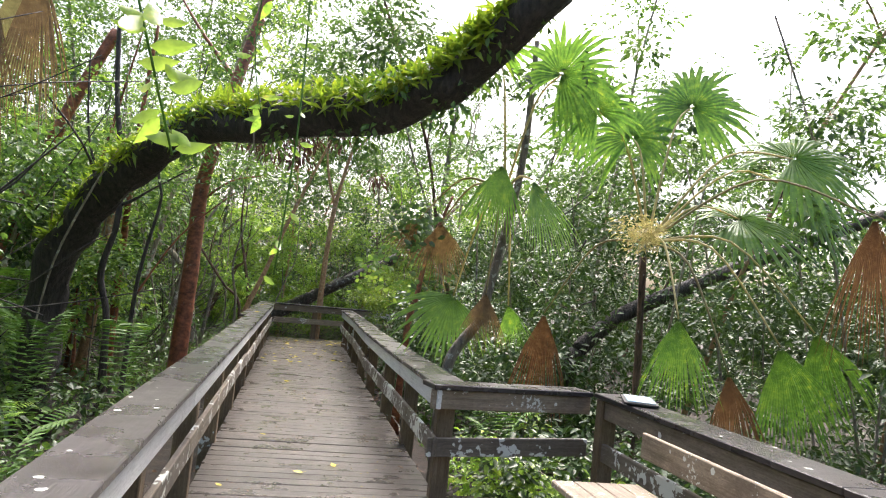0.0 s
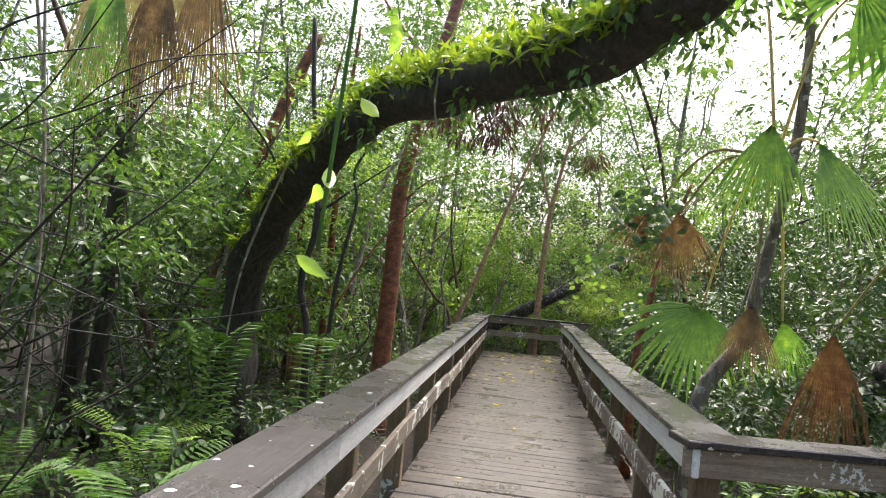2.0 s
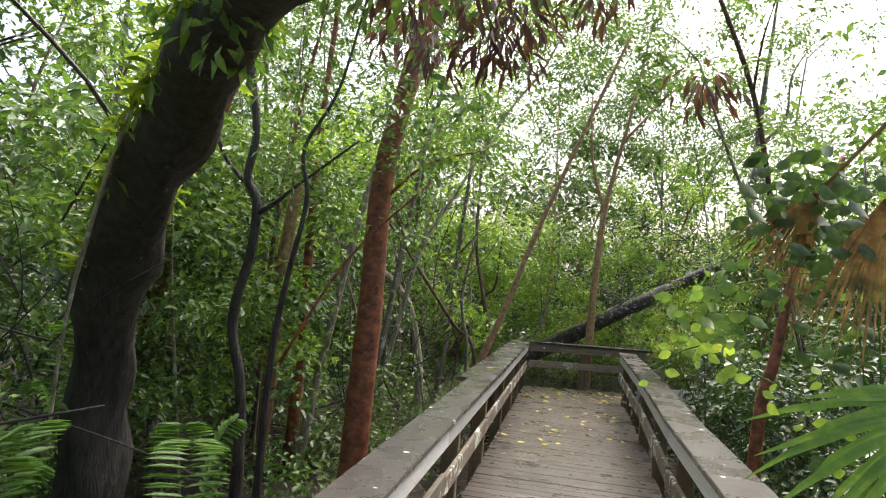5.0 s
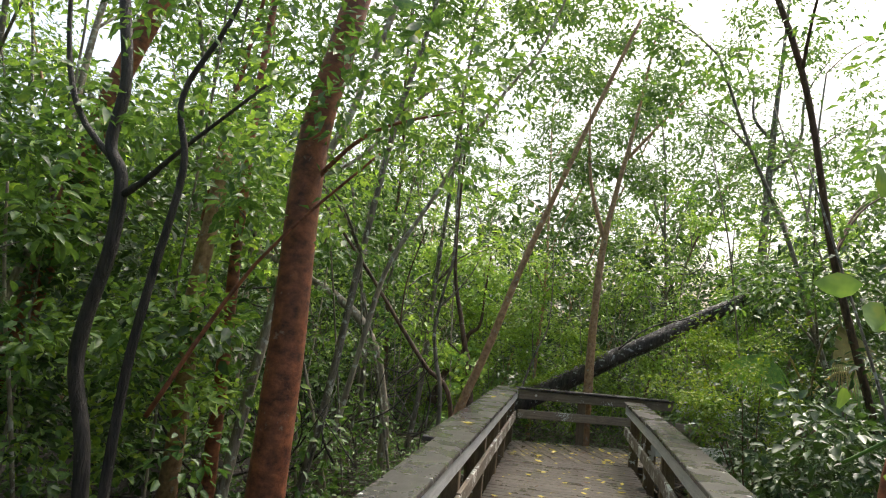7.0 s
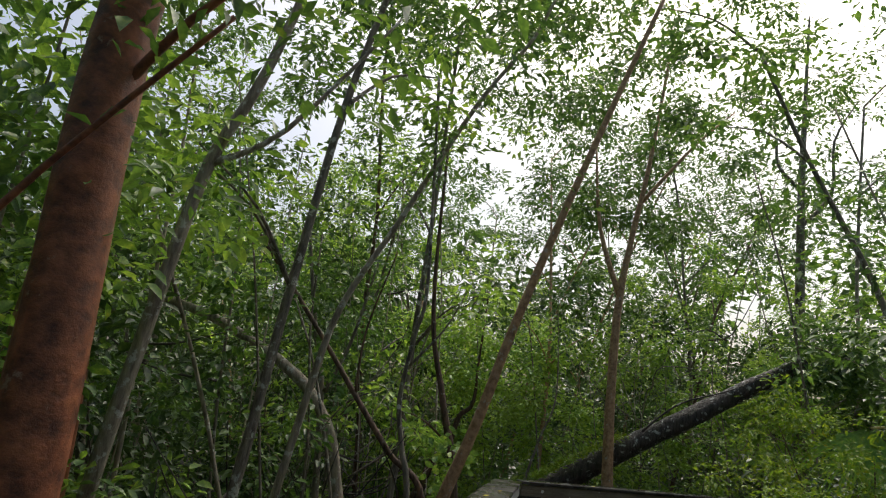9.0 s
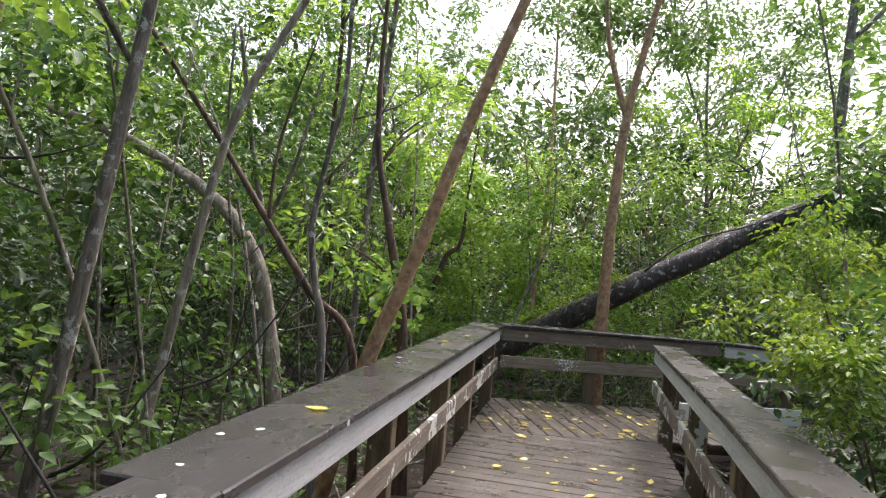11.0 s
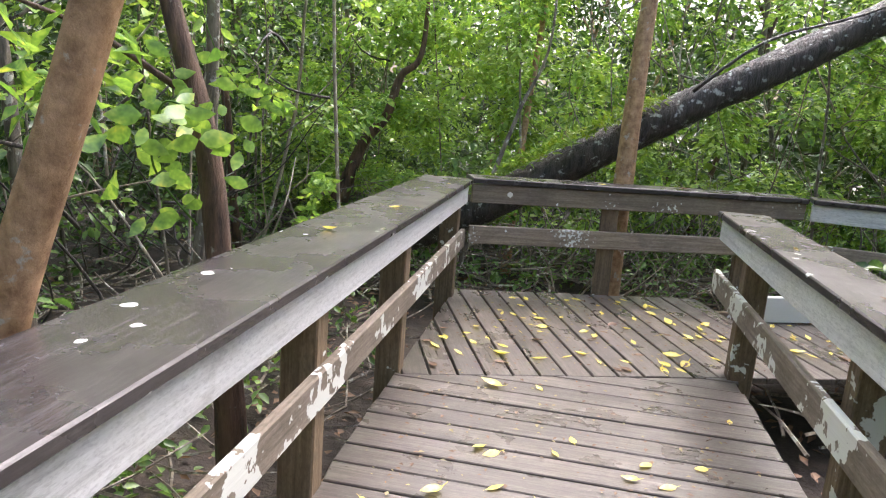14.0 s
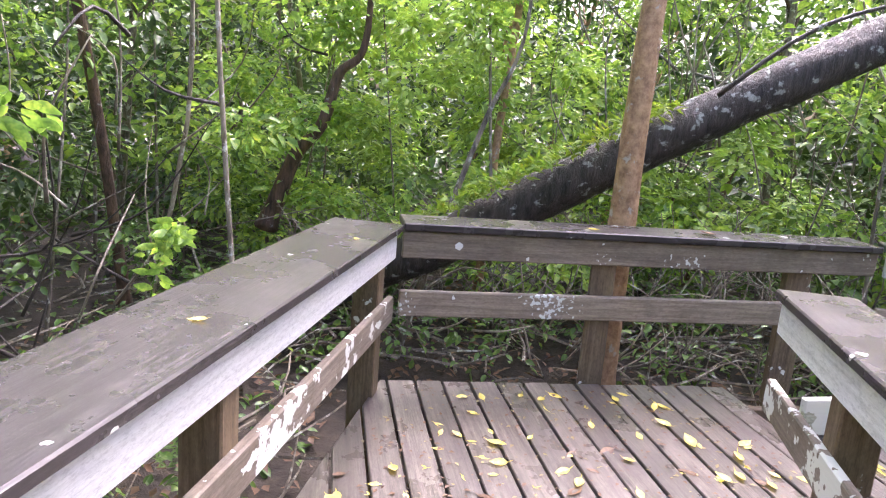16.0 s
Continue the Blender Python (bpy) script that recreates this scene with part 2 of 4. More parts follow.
def timber(name, a, b_, wide, thick, mat, parent=None, roll=0.0, wobble=0.0):
    """A sawn board from a to b, its edges eased; wide lies level, thick upright."""
    a, b_ = Vector(a), Vector(b_)
    way = b_ - a
    key = (round(way.length, 3), wide, thick, mat.name)
    if key not in BOXES:
        bm = bmesh.new()
        bmesh.ops.create_cube(bm, size=1)
        bmesh.ops.scale(bm, vec=(way.length, wide, thick), verts=bm.verts)
        bmesh.ops.bevel(bm, geom=list(bm.edges), offset=min(0.006, thick * 0.18), segments=1, affect='EDGES')
        me = bpy.data.meshes.new(name)
        bm.to_mesh(me)
        bm.free()
        me.materials.append(mat)
        BOXES[key] = me
    ob = new(name, BOXES[key])
    side = Vector((0, 0, 1)).cross(way)
    if side.length < 1e-4:
        side = Vector((0, 1, 0))
    side.normalize()
    x = way.normalized()
    z = x.cross(side)
    m = Matrix((x, side, z)).transposed().to_4x4()
    ob.matrix_basis = Matrix.Translation((a + b_) / 2) @ m @ pose(0, 0, 0, roll)
    if parent:
        under(ob, parent)
    return ob


def clip(poly, nx, ny, d):
    """The part of a plan polygon where nx*x + ny*y <= d."""
    out = []
    for (x0, y0), (x1, y1) in zip(poly, poly[1:] + poly[:1]):
        s0, s1 = nx * x0 + ny * y0 - d, nx * x1 + ny * y1 - d
        if s0 <= 0:
            out.append((x0, y0))
        if s0 * s1 < 0:
            f = s0 / (s0 - s1)
            out.append((x0 + f * (x1 - x0), y0 + f * (y1 - y0)))
    return out


def plank(poly, top, thick, angle, mat, parent, name="plank"):
    """A deck board of the given plan outline; angle is the way of its grain."""
    cx, cy = sum(p[0] for p in poly) / len(poly), sum(p[1] for p in poly) / len(poly)
    c, s = math.cos(-angle), math.sin(-angle)
    loc = [((x - cx) * c - (y - cy) * s, (x - cx) * s + (y - cy) * c) for x, y in poly]
    n = len(loc)
    e = 0.004
    inner = []
    for x, y in loc:
        r = math.hypot(x, y) or 1
        inner.append((x * (1 - e / r), y - math.copysign(e, y)))
    verts = [(x, y, 0) for x, y in inner] + [(x, y, -e) for x, y in loc] + [(x, y, -thick) for x, y in loc]
    faces = [list(range(n)), list(range(3 * n - 1, 2 * n - 1, -1))]
    for i in range(n):
        j = (i + 1) % n
        faces += [(i, n + i, n + j, j), (n + i, 2 * n + i, 2 * n + j, n + j)]
    ob = new(name, mesh_of(name, verts, faces, mat))
    ob.matrix_basis = pose(cx, cy, top, 0, 0, math.degrees(angle))
    return under(ob, parent)


def smooth_line(points, steps):
    p = [Vector(q) for q in points]
    out = []
    for i in range(len(p) - 1):
        p0, p1, p2, p3 = p[max(i - 1, 0)], p[i], p[i + 1], p[min(i + 2, len(p) - 1)]
        for k in range(steps):
            t = k / steps
            out.append(0.5 * ((2 * p1) + (p2 - p0) * t + (2 * p0 - 5 * p1 + 4 * p2 - p3) * t * t + (3 * p1 - p0 - 3 * p2 + p3) * t ** 3))
    out.append(p[-1])
    return out


def tube(points, r0, r1, sides=8, steps=5, lumps=0.0, flare=0.0):
    """Verts and faces of a tapered limb through the points."""
    line = smooth_line(points, steps)
    verts, faces = [], []
    up = Vector((0.31, 0.9, 0.2))
    n = len(line)
    for i, q in enumerate(line):
        way = (line[min(i + 1, n - 1)] - line[max(i - 1, 0)]).normalized()
        s = way.cross(up).normalized()
        t = way.cross(s)
        f = i / (n - 1)
        r = r0 + (r1 - r0) * f + flare * r0 * max(0, 1 - f * 7) ** 2
        for k in range(sides):
            a = 2 * math.pi * k / sides
            rr = r * (1 + lumps * noise.noise(Vector((q.x * 3 + math.cos(a), q.y * 3 + math.sin(a), q.z * 3))))
            verts.append(tuple(q + (s * math.cos(a) + t * math.sin(a)) * rr))
    for i in range(n - 1):
        for k in range(sides):
            a, b_ = i * sides + k, i * sides + (k + 1) % sides
            faces.append((a, b_, b_ + sides, a + sides))
    faces.append(tuple(range(sides))[::-1])
    faces.append(tuple(range((n - 1) * sides, n * sides)))
    return verts, faces


def merged(parts):
    verts, faces = [], []
    for v, f in parts:
        o = len(verts)
        verts += v
        faces += [tuple(i + o for i in q) for q in f]
    return verts, faces


def unit(a):
    return a / np.maximum(np.linalg.norm(a, axis=1, keepdims=True), 1e-6)


def leaves(name, base, way, length, width, mat, fold=0.18, tilt=0.5, oval=False):
    """One mesh of folded leaves: places, ways in which they point, lengths and widths. oval: rounded sides, for near ones."""
    n = len(base)
    base, way = np.asarray(base, float), unit(np.asarray(way, float))
    up = unit(np.c_[rng.normal(0, tilt, n), rng.normal(0, tilt, n), np.ones(n)])
    side = unit(np.cross(way, up))
    nrm = np.cross(side, way)
    length, width = np.broadcast_to(length, n)[:, None], np.broadcast_to(width, n)[:, None]
    tip = base + way * length - nrm * length * 0.12
    if oval:
        a, b_ = base + way * length * 0.28, base + way * length * 0.66 - nrm * length * 0.03
        sa, sb = side * width * 0.46, side * width * 0.42
        lift = nrm * width * fold
        v = np.stack([base, a + sa + lift, b_ + sb + lift, tip, b_ - sb + lift, a - sa + lift], 1)
        tri = np.array([0, 1, 2, 0, 2, 3, 0, 3, 4, 0, 4, 5])
    else:
        mid = base + way * length * 0.45
        v = np.stack([base, mid + side * width / 2 + nrm * width * fold, tip, mid - side * width / 2 + nrm * width * fold], 1)
        tri = np.array([0, 1, 2, 0, 2, 3])
    k, f = v.shape[1], len(tri) // 3
    me = bpy.data.meshes.new(name)
    me.vertices.add(k * n)
    me.vertices.foreach_set("co", v.ravel())
    me.loops.add(3 * f * n)
    me.loops.foreach_set("vertex_index", (np.arange(n)[:, None] * k + tri).ravel())
    me.polygons.add(f * n)
    me.polygons.foreach_set("loop_start", np.arange(f * n) * 3)
    me.update(calc_edges=True)
    me.materials.append(mat)
    return me


def clumped(centres, per, radius, flat=0.7):
    """Leaf places and ways in clumps about the centres."""
    c = np.repeat(np.asarray(centres, float), per, 0)
    n = len(c)
    d = unit(rng.normal(0, 1, (n, 3)))
    r = np.repeat(radius, per) if np.ndim(radius) else radius
    off = d * (r * rng.random(n) ** 0.5)[:, None] * np.array([1, 1, flat])
    way = d * np.array([1, 1, 0.35]) + np.c_[rng.normal(0, 0.45, n), rng.normal(0, 0.45, n), rng.normal(-0.25, 0.35, n)]
    return c + off, way


def cloud(name, centres, per, radius, size, mat, label, aspect=0.45, oval=False):
    p, w = clumped(centres, per, radius)
    l = size * rng.uniform(0.55, 1.3, len(p))
    keep = ~((p[:, 0] > -0.45) & (p[:, 0] < 2.1) & (p[:, 1] < 20.3) & (p[:, 2] < 3.4))
    keep &= ~((p[:, 0] > 1.5) & (p[:, 0] < 3.1) & (p[:, 1] < 7.2) & (p[:, 2] < 3.4))
    keep &= ~((p[:, 0] > 1.5) & (p[:, 0] < 8) & (p[:, 1] > 18.3) & (p[:, 1] < 20.6) & (p[:, 2] < 2.2))
    p, w, l = p[keep], w[keep], l[keep]
    return tagged(new(name, leaves(name, p, w, l, l * aspect, mat, oval=oval)), label, "foliage", kind="stuff")


def scatter(n, x, y, z, zpow=1.0):
    return np.c_[rng.uniform(*x, n), rng.uniform(*y, n), z[0] + (z[1] - z[0]) * rng.random(n) ** zpow]


# ---- ground ----
gx = np.concatenate([[-300, -120, -60], np.linspace(-30, 30, 76), [60, 120, 300]])
gy = np.concatenate([[-300, -120, -50], np.linspace(-14, 46, 76), [80, 140, 300]])
gv = [(float(x), float(y), -0.5 + 0.09 * noise.noise(Vector((x * 0.7, y * 0.7, 0))) + 0.04 * noise.noise(Vector((x * 2.3, y * 2.3, 3)))) for y in gy for x in gx]
nx = len(gx)
gf = [(j * nx + i, j * nx + i + 1, (j + 1) * nx + i + 1, (j + 1) * nx + i) for j in range(len(gy) - 1) for i in range(nx - 1)]
tagged(new("ground", mesh_of("ground", gv, gf, M_SOIL, True)), "dark damp forest soil under leaf litter", "ground", kind="structure")
p = np.r_[scatter(4000, (-7, 9), (3, 27), (-0.5, -0.42)), scatter(5000, (-3, 5), (13, 23.5), (-0.5, -0.4))]
tagged(new("leaf_litter", leaves("leaf_litter", p, np.c_[rng.normal(0, 1, (9000, 2)), rng.normal(0, 0.15, 9000)], rng.uniform(0.05, 0.11, 9000), rng.uniform(0.025, 0.05, 9000), L_BROWNLEAF, 0.1, 0.4)),
       "brown dead leaves littering the forest floor", "leaf litter", kind="stuff")
parts = []
for i in range(1500):
    x, y = (rng.uniform(-6, 8), rng.uniform(3, 27)) if i % 2 else (rng.uniform(-3.2, 5), rng.uniform(14, 23.5))
    a, l = rng.uniform(0, 6.28), rng.uniform(0.3, 1.4)
    z = -0.46 + rng.uniform(0, 0.3)
    if -0.4 < x < 1.9 and y < 20.2:
        continue
    parts.append(tube([(x, y, z), (x + math.cos(a) * l / 2, y + math.sin(a) * l / 2, z + rng.uniform(0, 0.15)), (x + math.cos(a + 0.4) * l, y + math.sin(a + 0.4) * l, z + rng.uniform(-0.02, 0.25))], 0.012, 0.004, 4, 2))
tagged(new("dead_twigs", mesh_of("dead_twigs", *merged(parts), B_GREY)), "tangle of dead grey twigs on the forest floor", "twigs", kind="stuff")

# ---- trees ----
def tree(name, label, trunk, r0, r1, mat, limbs=(), crown=(), leaf=L_CANOPY, leaf_size=0.09, sides=10, lumps=0.12, per=70, clump=0.45, category="tree", flare=0.5):
    t = root(name, trunk[0])
    under(new("trunk", mesh_of("trunk", *tube(trunk, r0, r1, sides, 6, lumps, flare), mat, True)), t)
    for pts, a, b_ in limbs:
        under(new("limb", mesh_of("limb", *tube(pts, a, b_, 6, 4, lumps), mat, True)), t)
    if len(crown):
        p, w = clumped(crown, per, clump)
        l = leaf_size * rng.uniform(0.55, 1.3, len(p))
        tagged(under(new("crown", leaves("crown", p, w, l, l * 0.45, leaf)), t), kind="stuff")
    return tagged(t, label, category)


def around(at, n, r, h):
    return np.c_[rng.normal(at[0], r, n), rng.normal(at[1], r, n), rng.normal(at[2], h, n)]


# the great dark trunk that arches over the boardwalk
ARCH = [(-2.25, 10.35, -0.55), (-2.2, 10.25, 0.5), (-2.1, 10.1, 1.35), (-1.7, 9.7, 2.05), (-1.1, 9.15, 2.55), (-0.45, 8.5, 2.8), (0.3, 7.85, 2.86), (0.95, 7.25, 2.86), (1.4, 6.8, 3.05), (1.75, 6.45, 3.4), (2.4, 5.9, 4.3), (3.2, 5.4, 5.4)]
arch = tree("arching_oak", "huge dark mossy trunk arching over the boardwalk with ferns on top", ARCH, 0.2, 0.15, B_DARK,
            [([(-0.3, 8.4, 2.9), (0.2, 8.8, 3.3), (0.9, 9.2, 3.5), (1.6, 9.5, 3.6)], 0.03, 0.008),
             ([(1.4, 6.8, 3.1), (1.7, 7.6, 3.6), (2.2, 8.4, 3.9)], 0.05, 0.012),
             ([(-1.6, 9.6, 2.1), (-1.75, 9.25, 2.6), (-2.2, 8.6, 3.2)], 0.02, 0.006)],
            np.r_[around((1.6, 8.2, 3.7), 26, 0.7, 0.25), around((0.4, 9.0, 3.3), 14, 0.5, 0.2)], L_DARK, 0.085, 18, 0.5, 60, 0.3)
line = smooth_line(ARCH, 8)[18:76]
pts, ways = [], []
for q in line:
    for k in range(int(34 + 40 * max(0, noise.noise(q * 1.7) + 0.35))):
        a = rng.uniform(-1.9, 1.2)
        pts.append((q.x + 0.19 * math.sin(a) * 0.7, q.y + 0.19 * math.sin(a) * 0.7, q.z + 0.15 * math.cos(a) + rng.uniform(-0.02, 0.09)))
        ways.append((rng.normal(0.0, 0.7), rng.normal(-0.3, 0.7), rng.normal(0.25, 0.6)))
tagged(under(new("epiphyte_fern", leaves("epiphyte_fern", pts, ways, rng.uniform(0.07, 0.2, len(pts)), rng.uniform(0.02, 0.05, len(pts)), L_EPIPHYTE)), arch), kind="stuff")
tagged(under(new("aerial_root", mesh_of("aerial_root", *merged([tube([(-1.3, 9.15, 2.75), (-1.6, 9.3, 2.2), (-1.95, 9.55, 1.4), (-2.1, 9.7, 0.6)], 0.01, 0.013, 5, 4, 0.4), tube([(-0.02, 7.95, 3.0), (-0.03, 7.9, 2.7), (0.0, 7.9, 2.5)], 0.014, 0.005, 5, 4, 0.4)]), B_PALE, True)), arch), kind="stuff")
hang = [line[int(rng.integers(14, len(line)))] for i in range(26)]
p, w = clumped([(q.x + rng.normal(0, 0.1), q.y - 0.1 + rng.normal(0, 0.1), q.z - rng.uniform(-0.2, 0.25)) for q in hang], 30, 0.17)
tagged(under(new("climbing_leaves", leaves("climbing_leaves", p, w - np.array([0, 0, 0.5]), 0.085, 0.04, L_MID)), arch), kind="stuff")
p, w = clumped(np.c_[rng.normal(0.35, 0.3, 14), rng.normal(9.0, 0.3, 14), rng.normal(2.95, 0.14, 14)], 40, 0.16)
tagged(under(new("bromeliad_tuft", leaves("bromeliad_tuft", p, w * np.array([0.6, 0.6, 1]) - np.array([0, 0, 0.6]), 0.1, 0.022, L_PURPLE)), arch), kind="stuff")

tree("red_barked_tree", "smooth red-brown peeling trunk rising from green understorey", [(-1.02, 11.95, -0.5), (-1.0, 11.95, 0.5), (-0.98, 11.95, 1.5), (-0.98, 11.95, 2.6), (-0.86, 11.95, 3.3), (-0.7, 12.0, 4.2), (-0.3, 12.2, 6.2)], 0.125, 0.07, B_RED,
     [([(-0.98, 11.95, 2.4), (-0.6, 11.9, 2.75), (-0.1, 11.9, 2.9)], 0.02, 0.006), ([(-0.7, 12, 4.2), (-1.3, 12.2, 4.9), (-1.8, 12.3, 5.6)], 0.04, 0.01), ([(-1.6, 11.6, 1.0), (-1.15, 11.75, 1.9), (-0.5, 11.8, 2.6)], 0.016, 0.008)],
     np.r_[around((-0.4, 11.8, 3.0), 14, 0.32, 0.22), around((-0.3, 12.3, 6.2), 16, 0.8, 0.6)], L_MID, 0.085, 14, 0.06)
tree("red_barked_tree", "slim orange-red trunk among leafy saplings", [(-2.36, 13.9, -0.5), (-2.34, 13.85, 1.09), (-2.34, 13.8, 2.41), (-2.33, 13.8, 3.67), (-2.25, 13.8, 5.4)], 0.075, 0.025, B_RED, (), around((-2.6, 14.5, 5.4), 16, 0.8, 0.5))
tree("red_barked_tree", "leaning rust-red trunk with shaggy bark", [(-4.3, 13.1, -0.5), (-4.02, 13.1, 0.4), (-3.76, 13.1, 1.5), (-3.5, 13.1, 2.5), (-3.2, 13.1, 3.6), (-2.7, 13.2, 5.0)], 0.13, 0.08, B_RED, (), around((-2.8, 13.2, 5.0), 8, 0.9, 0.5))
tree("red_barked_tree", "slim red trunk standing in shade", [(-3.1, 14.6, -0.5), (-3.1, 14.5, 1.5), (-3.0, 14.4, 3.0), (-2.6, 14.4, 5.6)], 0.07, 0.012, B_RED, (), around((-2.6, 14.4, 5.2), 10, 0.5, 0.4))
tree("understorey_tree", "dark crooked forked stem with sparse leaves", [(-1.8, 11.5, -0.5), (-1.86, 11.5, 0.7), (-2.0, 11.5, 1.3), (-1.9, 11.5, 1.9), (-1.9, 11.5, 2.3), (-2.0, 11.5, 2.5), (-1.97, 11.5, 2.9), (-2.1, 11.5, 3.6), (-2.2, 11.5, 4.6)], 0.045, 0.03, B_DARK,
     [([(-1.88, 11.5, 2.2), (-1.7, 11.45, 2.3), (-1.5, 11.4, 2.45), (-1.0, 11.3, 2.8)], 0.025, 0.008), ([(-1.97, 11.5, 2.4), (-2.25, 11.5, 2.7), (-2.4, 11.5, 3.2), (-2.5, 11.5, 4.2)], 0.022, 0.01)],
     np.r_[around((-1.4, 11.4, 2.8), 7, 0.4, 0.25), around((-2.2, 11.5, 3.4), 6, 0.5, 0.5)], L_MID, 0.08, 8)
tree("understorey_tree", "dark twisted vine-like stem by the boardwalk", [(-1.5, 11.2, -0.5), (-1.5, 11.2, 1.0), (-1.44, 11.2, 1.65), (-1.34, 11.2, 2.3), (-1.4, 11.2, 2.7), (-1.16, 11.2, 3.2), (-1.0, 11.3, 4.2)], 0.03, 0.008, B_DARK, (), around((-1.1, 11.3, 3.9), 8, 0.35, 0.3))
tree("red_barked_tree", "short rust-red stem beyond the railing", [(2.02, 11.5, -0.5), (2.05, 11.5, 0.95), (2.14, 11.5, 1.47), (2.24, 11.5, 2.1), (2.5, 11.5, 2.9)], 0.055, 0.02, B_RED, (), around((2.5, 11.5, 2.9), 8, 0.3, 0.25), L_MID, 0.08)
tree("dead_stump", "dark broken stump beside tangled branches", [(-3.85, 10.0, -0.5), (-3.8, 10.0, 0.5), (-3.78, 10.0, 1.55)], 0.11, 0.08, B_DARK, category="stump")
# end of the boardwalk
tree("slender_tree", "straight tan slender trunk close behind the end rail", [(1.1, 20.36, -0.5), (1.11, 20.36, 0.9), (1.13, 20.37, 2.2), (1.2, 20.4, 3.4), (1.36, 20.4, 4.4), (1.6, 20.4, 5.6), (1.9, 20.5, 7.5)], 0.092, 0.022, B_TAN,
     [([(1.22, 20.4, 3.5), (0.9, 20.5, 4.6), (0.8, 20.6, 6)], 0.05, 0.015), ([(1.5, 20.4, 5.0), (2.3, 20.5, 6.0), (2.9, 20.6, 6.6)], 0.035, 0.01)],
     np.r_[around((1.5, 20.6, 6.6), 22, 0.9, 0.7)], L_CANOPY, 0.09, 12)
LOG = [(-1.6, 20.95, -0.38), (-0.91, 20.95, 0.05), (-0.11, 20.95, 0.45), (0.75, 20.95, 0.97), (1.56, 20.95, 1.46), (2.5, 20.95, 2.0), (3.2, 20.95, 2.42), (3.9, 20.95, 2.8)]
log = tree("fallen_log", "long dark fallen trunk with white lichen leaning over the undergrowth", LOG, 0.19, 0.12, B_LOG, [([(1.6, 20.7, 1.62), (2.1, 20.65, 2.05), (2.8, 20.7, 2.3), (3.4, 20.7, 2.6)], 0.016, 0.007)], sides=16, lumps=0.18, category="fallen tree", flare=0.0)
pts = [(x, 20.8 + rng.normal(0, 0.07), z) for x, z in ((lambda f: (-0.5 + 1.9 * f, 0.42 + 1.1 * f + rng.uniform(0, 0.1)))(rng.random()) for i in range(700))]
tagged(under(new("epiphyte_fern", leaves("epiphyte_fern", pts, np.c_[rng.normal(-0.2, 0.6, 700), rng.normal(-0.4, 0.5, 700), rng.normal(0.2, 0.4, 700)], rng.uniform(0.05, 0.12, 700), 0.025, L_EPIPHYTE)), log), kind="stuff")
tree("leaning_tree", "tan lichen-spotted trunk leaning across beside the railing", [(-0.78, 15.72, -0.5), (-0.46, 15.72, 0.75), (-0.19, 15.72, 1.5), (0.13, 15.72, 2.5), (0.68, 15.75, 4.0), (1.22, 15.8, 5.4)], 0.062, 0.02, B_TAN, (), around((1.2, 16, 6.2), 14, 0.8, 0.4))
tree("understorey_tree", "reddish-brown rough stem close outside the railing", [(-0.36, 16.65, -0.5), (-0.44, 16.65, 0.6), (-0.5, 16.65, 1.15), (-0.64, 16.6, 1.75), (-0.8, 16.6, 2.6), (-0.8, 16.6, 4.4)], 0.06, 0.012, B_BROWN,
     [([(-0.6, 16.62, 1.35), (-0.75, 16.4, 1.5), (-1.0, 16.2, 1.6)], 0.012, 0.005)], around((-0.85, 16.25, 1.5), 7, 0.16, 0.12), L_BRIGHT, 0.11, 8, 0.2, 16, 0.2)
tree("slender_tree", "thin bent sapling beside the fallen log", [(-0.4, 21.1, -0.5), (-0.21, 21.2, 0.2), (-0.05, 21.3, 0.8), (0.13, 21.4, 1.4), (0.35, 21.5, 2.1), (0.3, 21.6, 3.7)], 0.035, 0.008, B_GREY, (), around((0.3, 21.6, 3.6), 8, 0.5, 0.4))
tree("slender_tree", "pale thin stem leaning through the understorey", [(-1.95, 15.5, -0.5), (-1.57, 15.5, 1.43), (-1.36, 15.5, 2.31), (-0.96, 15.5, 3.05), (-0.34, 15.5, 4.2), (0.11, 15.5, 4.85), (0.4, 15.5, 5.6)], 0.035, 0.012, B_PALE, (), around((0.2, 15.6, 5.4), 10, 0.5, 0.4))
tree("slender_tree", "pale tan trunk with flaking bark leaning in the thicket", [(-2.2, 13.7, -0.5), (-1.95, 13.6, 0.95), (-1.76, 13.6, 2.05), (-1.6, 13.6, 2.83), (-1.33, 13.6, 3.45), (-1.0, 13.6, 4.6), (-0.8, 13.6, 5.6)], 0.05, 0.022, B_PALE,
     [([(-1.6, 13.6, 2.83), (-1.2, 13.7, 3.1), (-0.6, 13.8, 3.9)], 0.025, 0.008)], around((-0.8, 13.7, 5.6), 12, 0.6, 0.5))
tree("dead_stump", "broken tan trunk with a snapped top", [(-2.75, 13.9, -0.5), (-2.6, 13.7, 1.0), (-2.57, 13.6, 1.65), (-2.5, 13.6, 2.43), (-2.46, 13.6, 3.0)], 0.085, 0.07, B_TAN, category="stump")
tree("fallen_branch", "white weathered broken branch lying across stems", [(-5.2, 14.5, 1.65), (-4.49, 14.5, 2.1), (-4.11, 14.5, 2.38), (-3.7, 14.5, 2.68)], 0.075, 0.05, B_PALE, [([(-4.95, 14.5, 1.84), (-5.1, 14.5, 0.6), (-5.15, 14.5, -0.5)], 0.07, 0.09)], category="dead tree", flare=0)
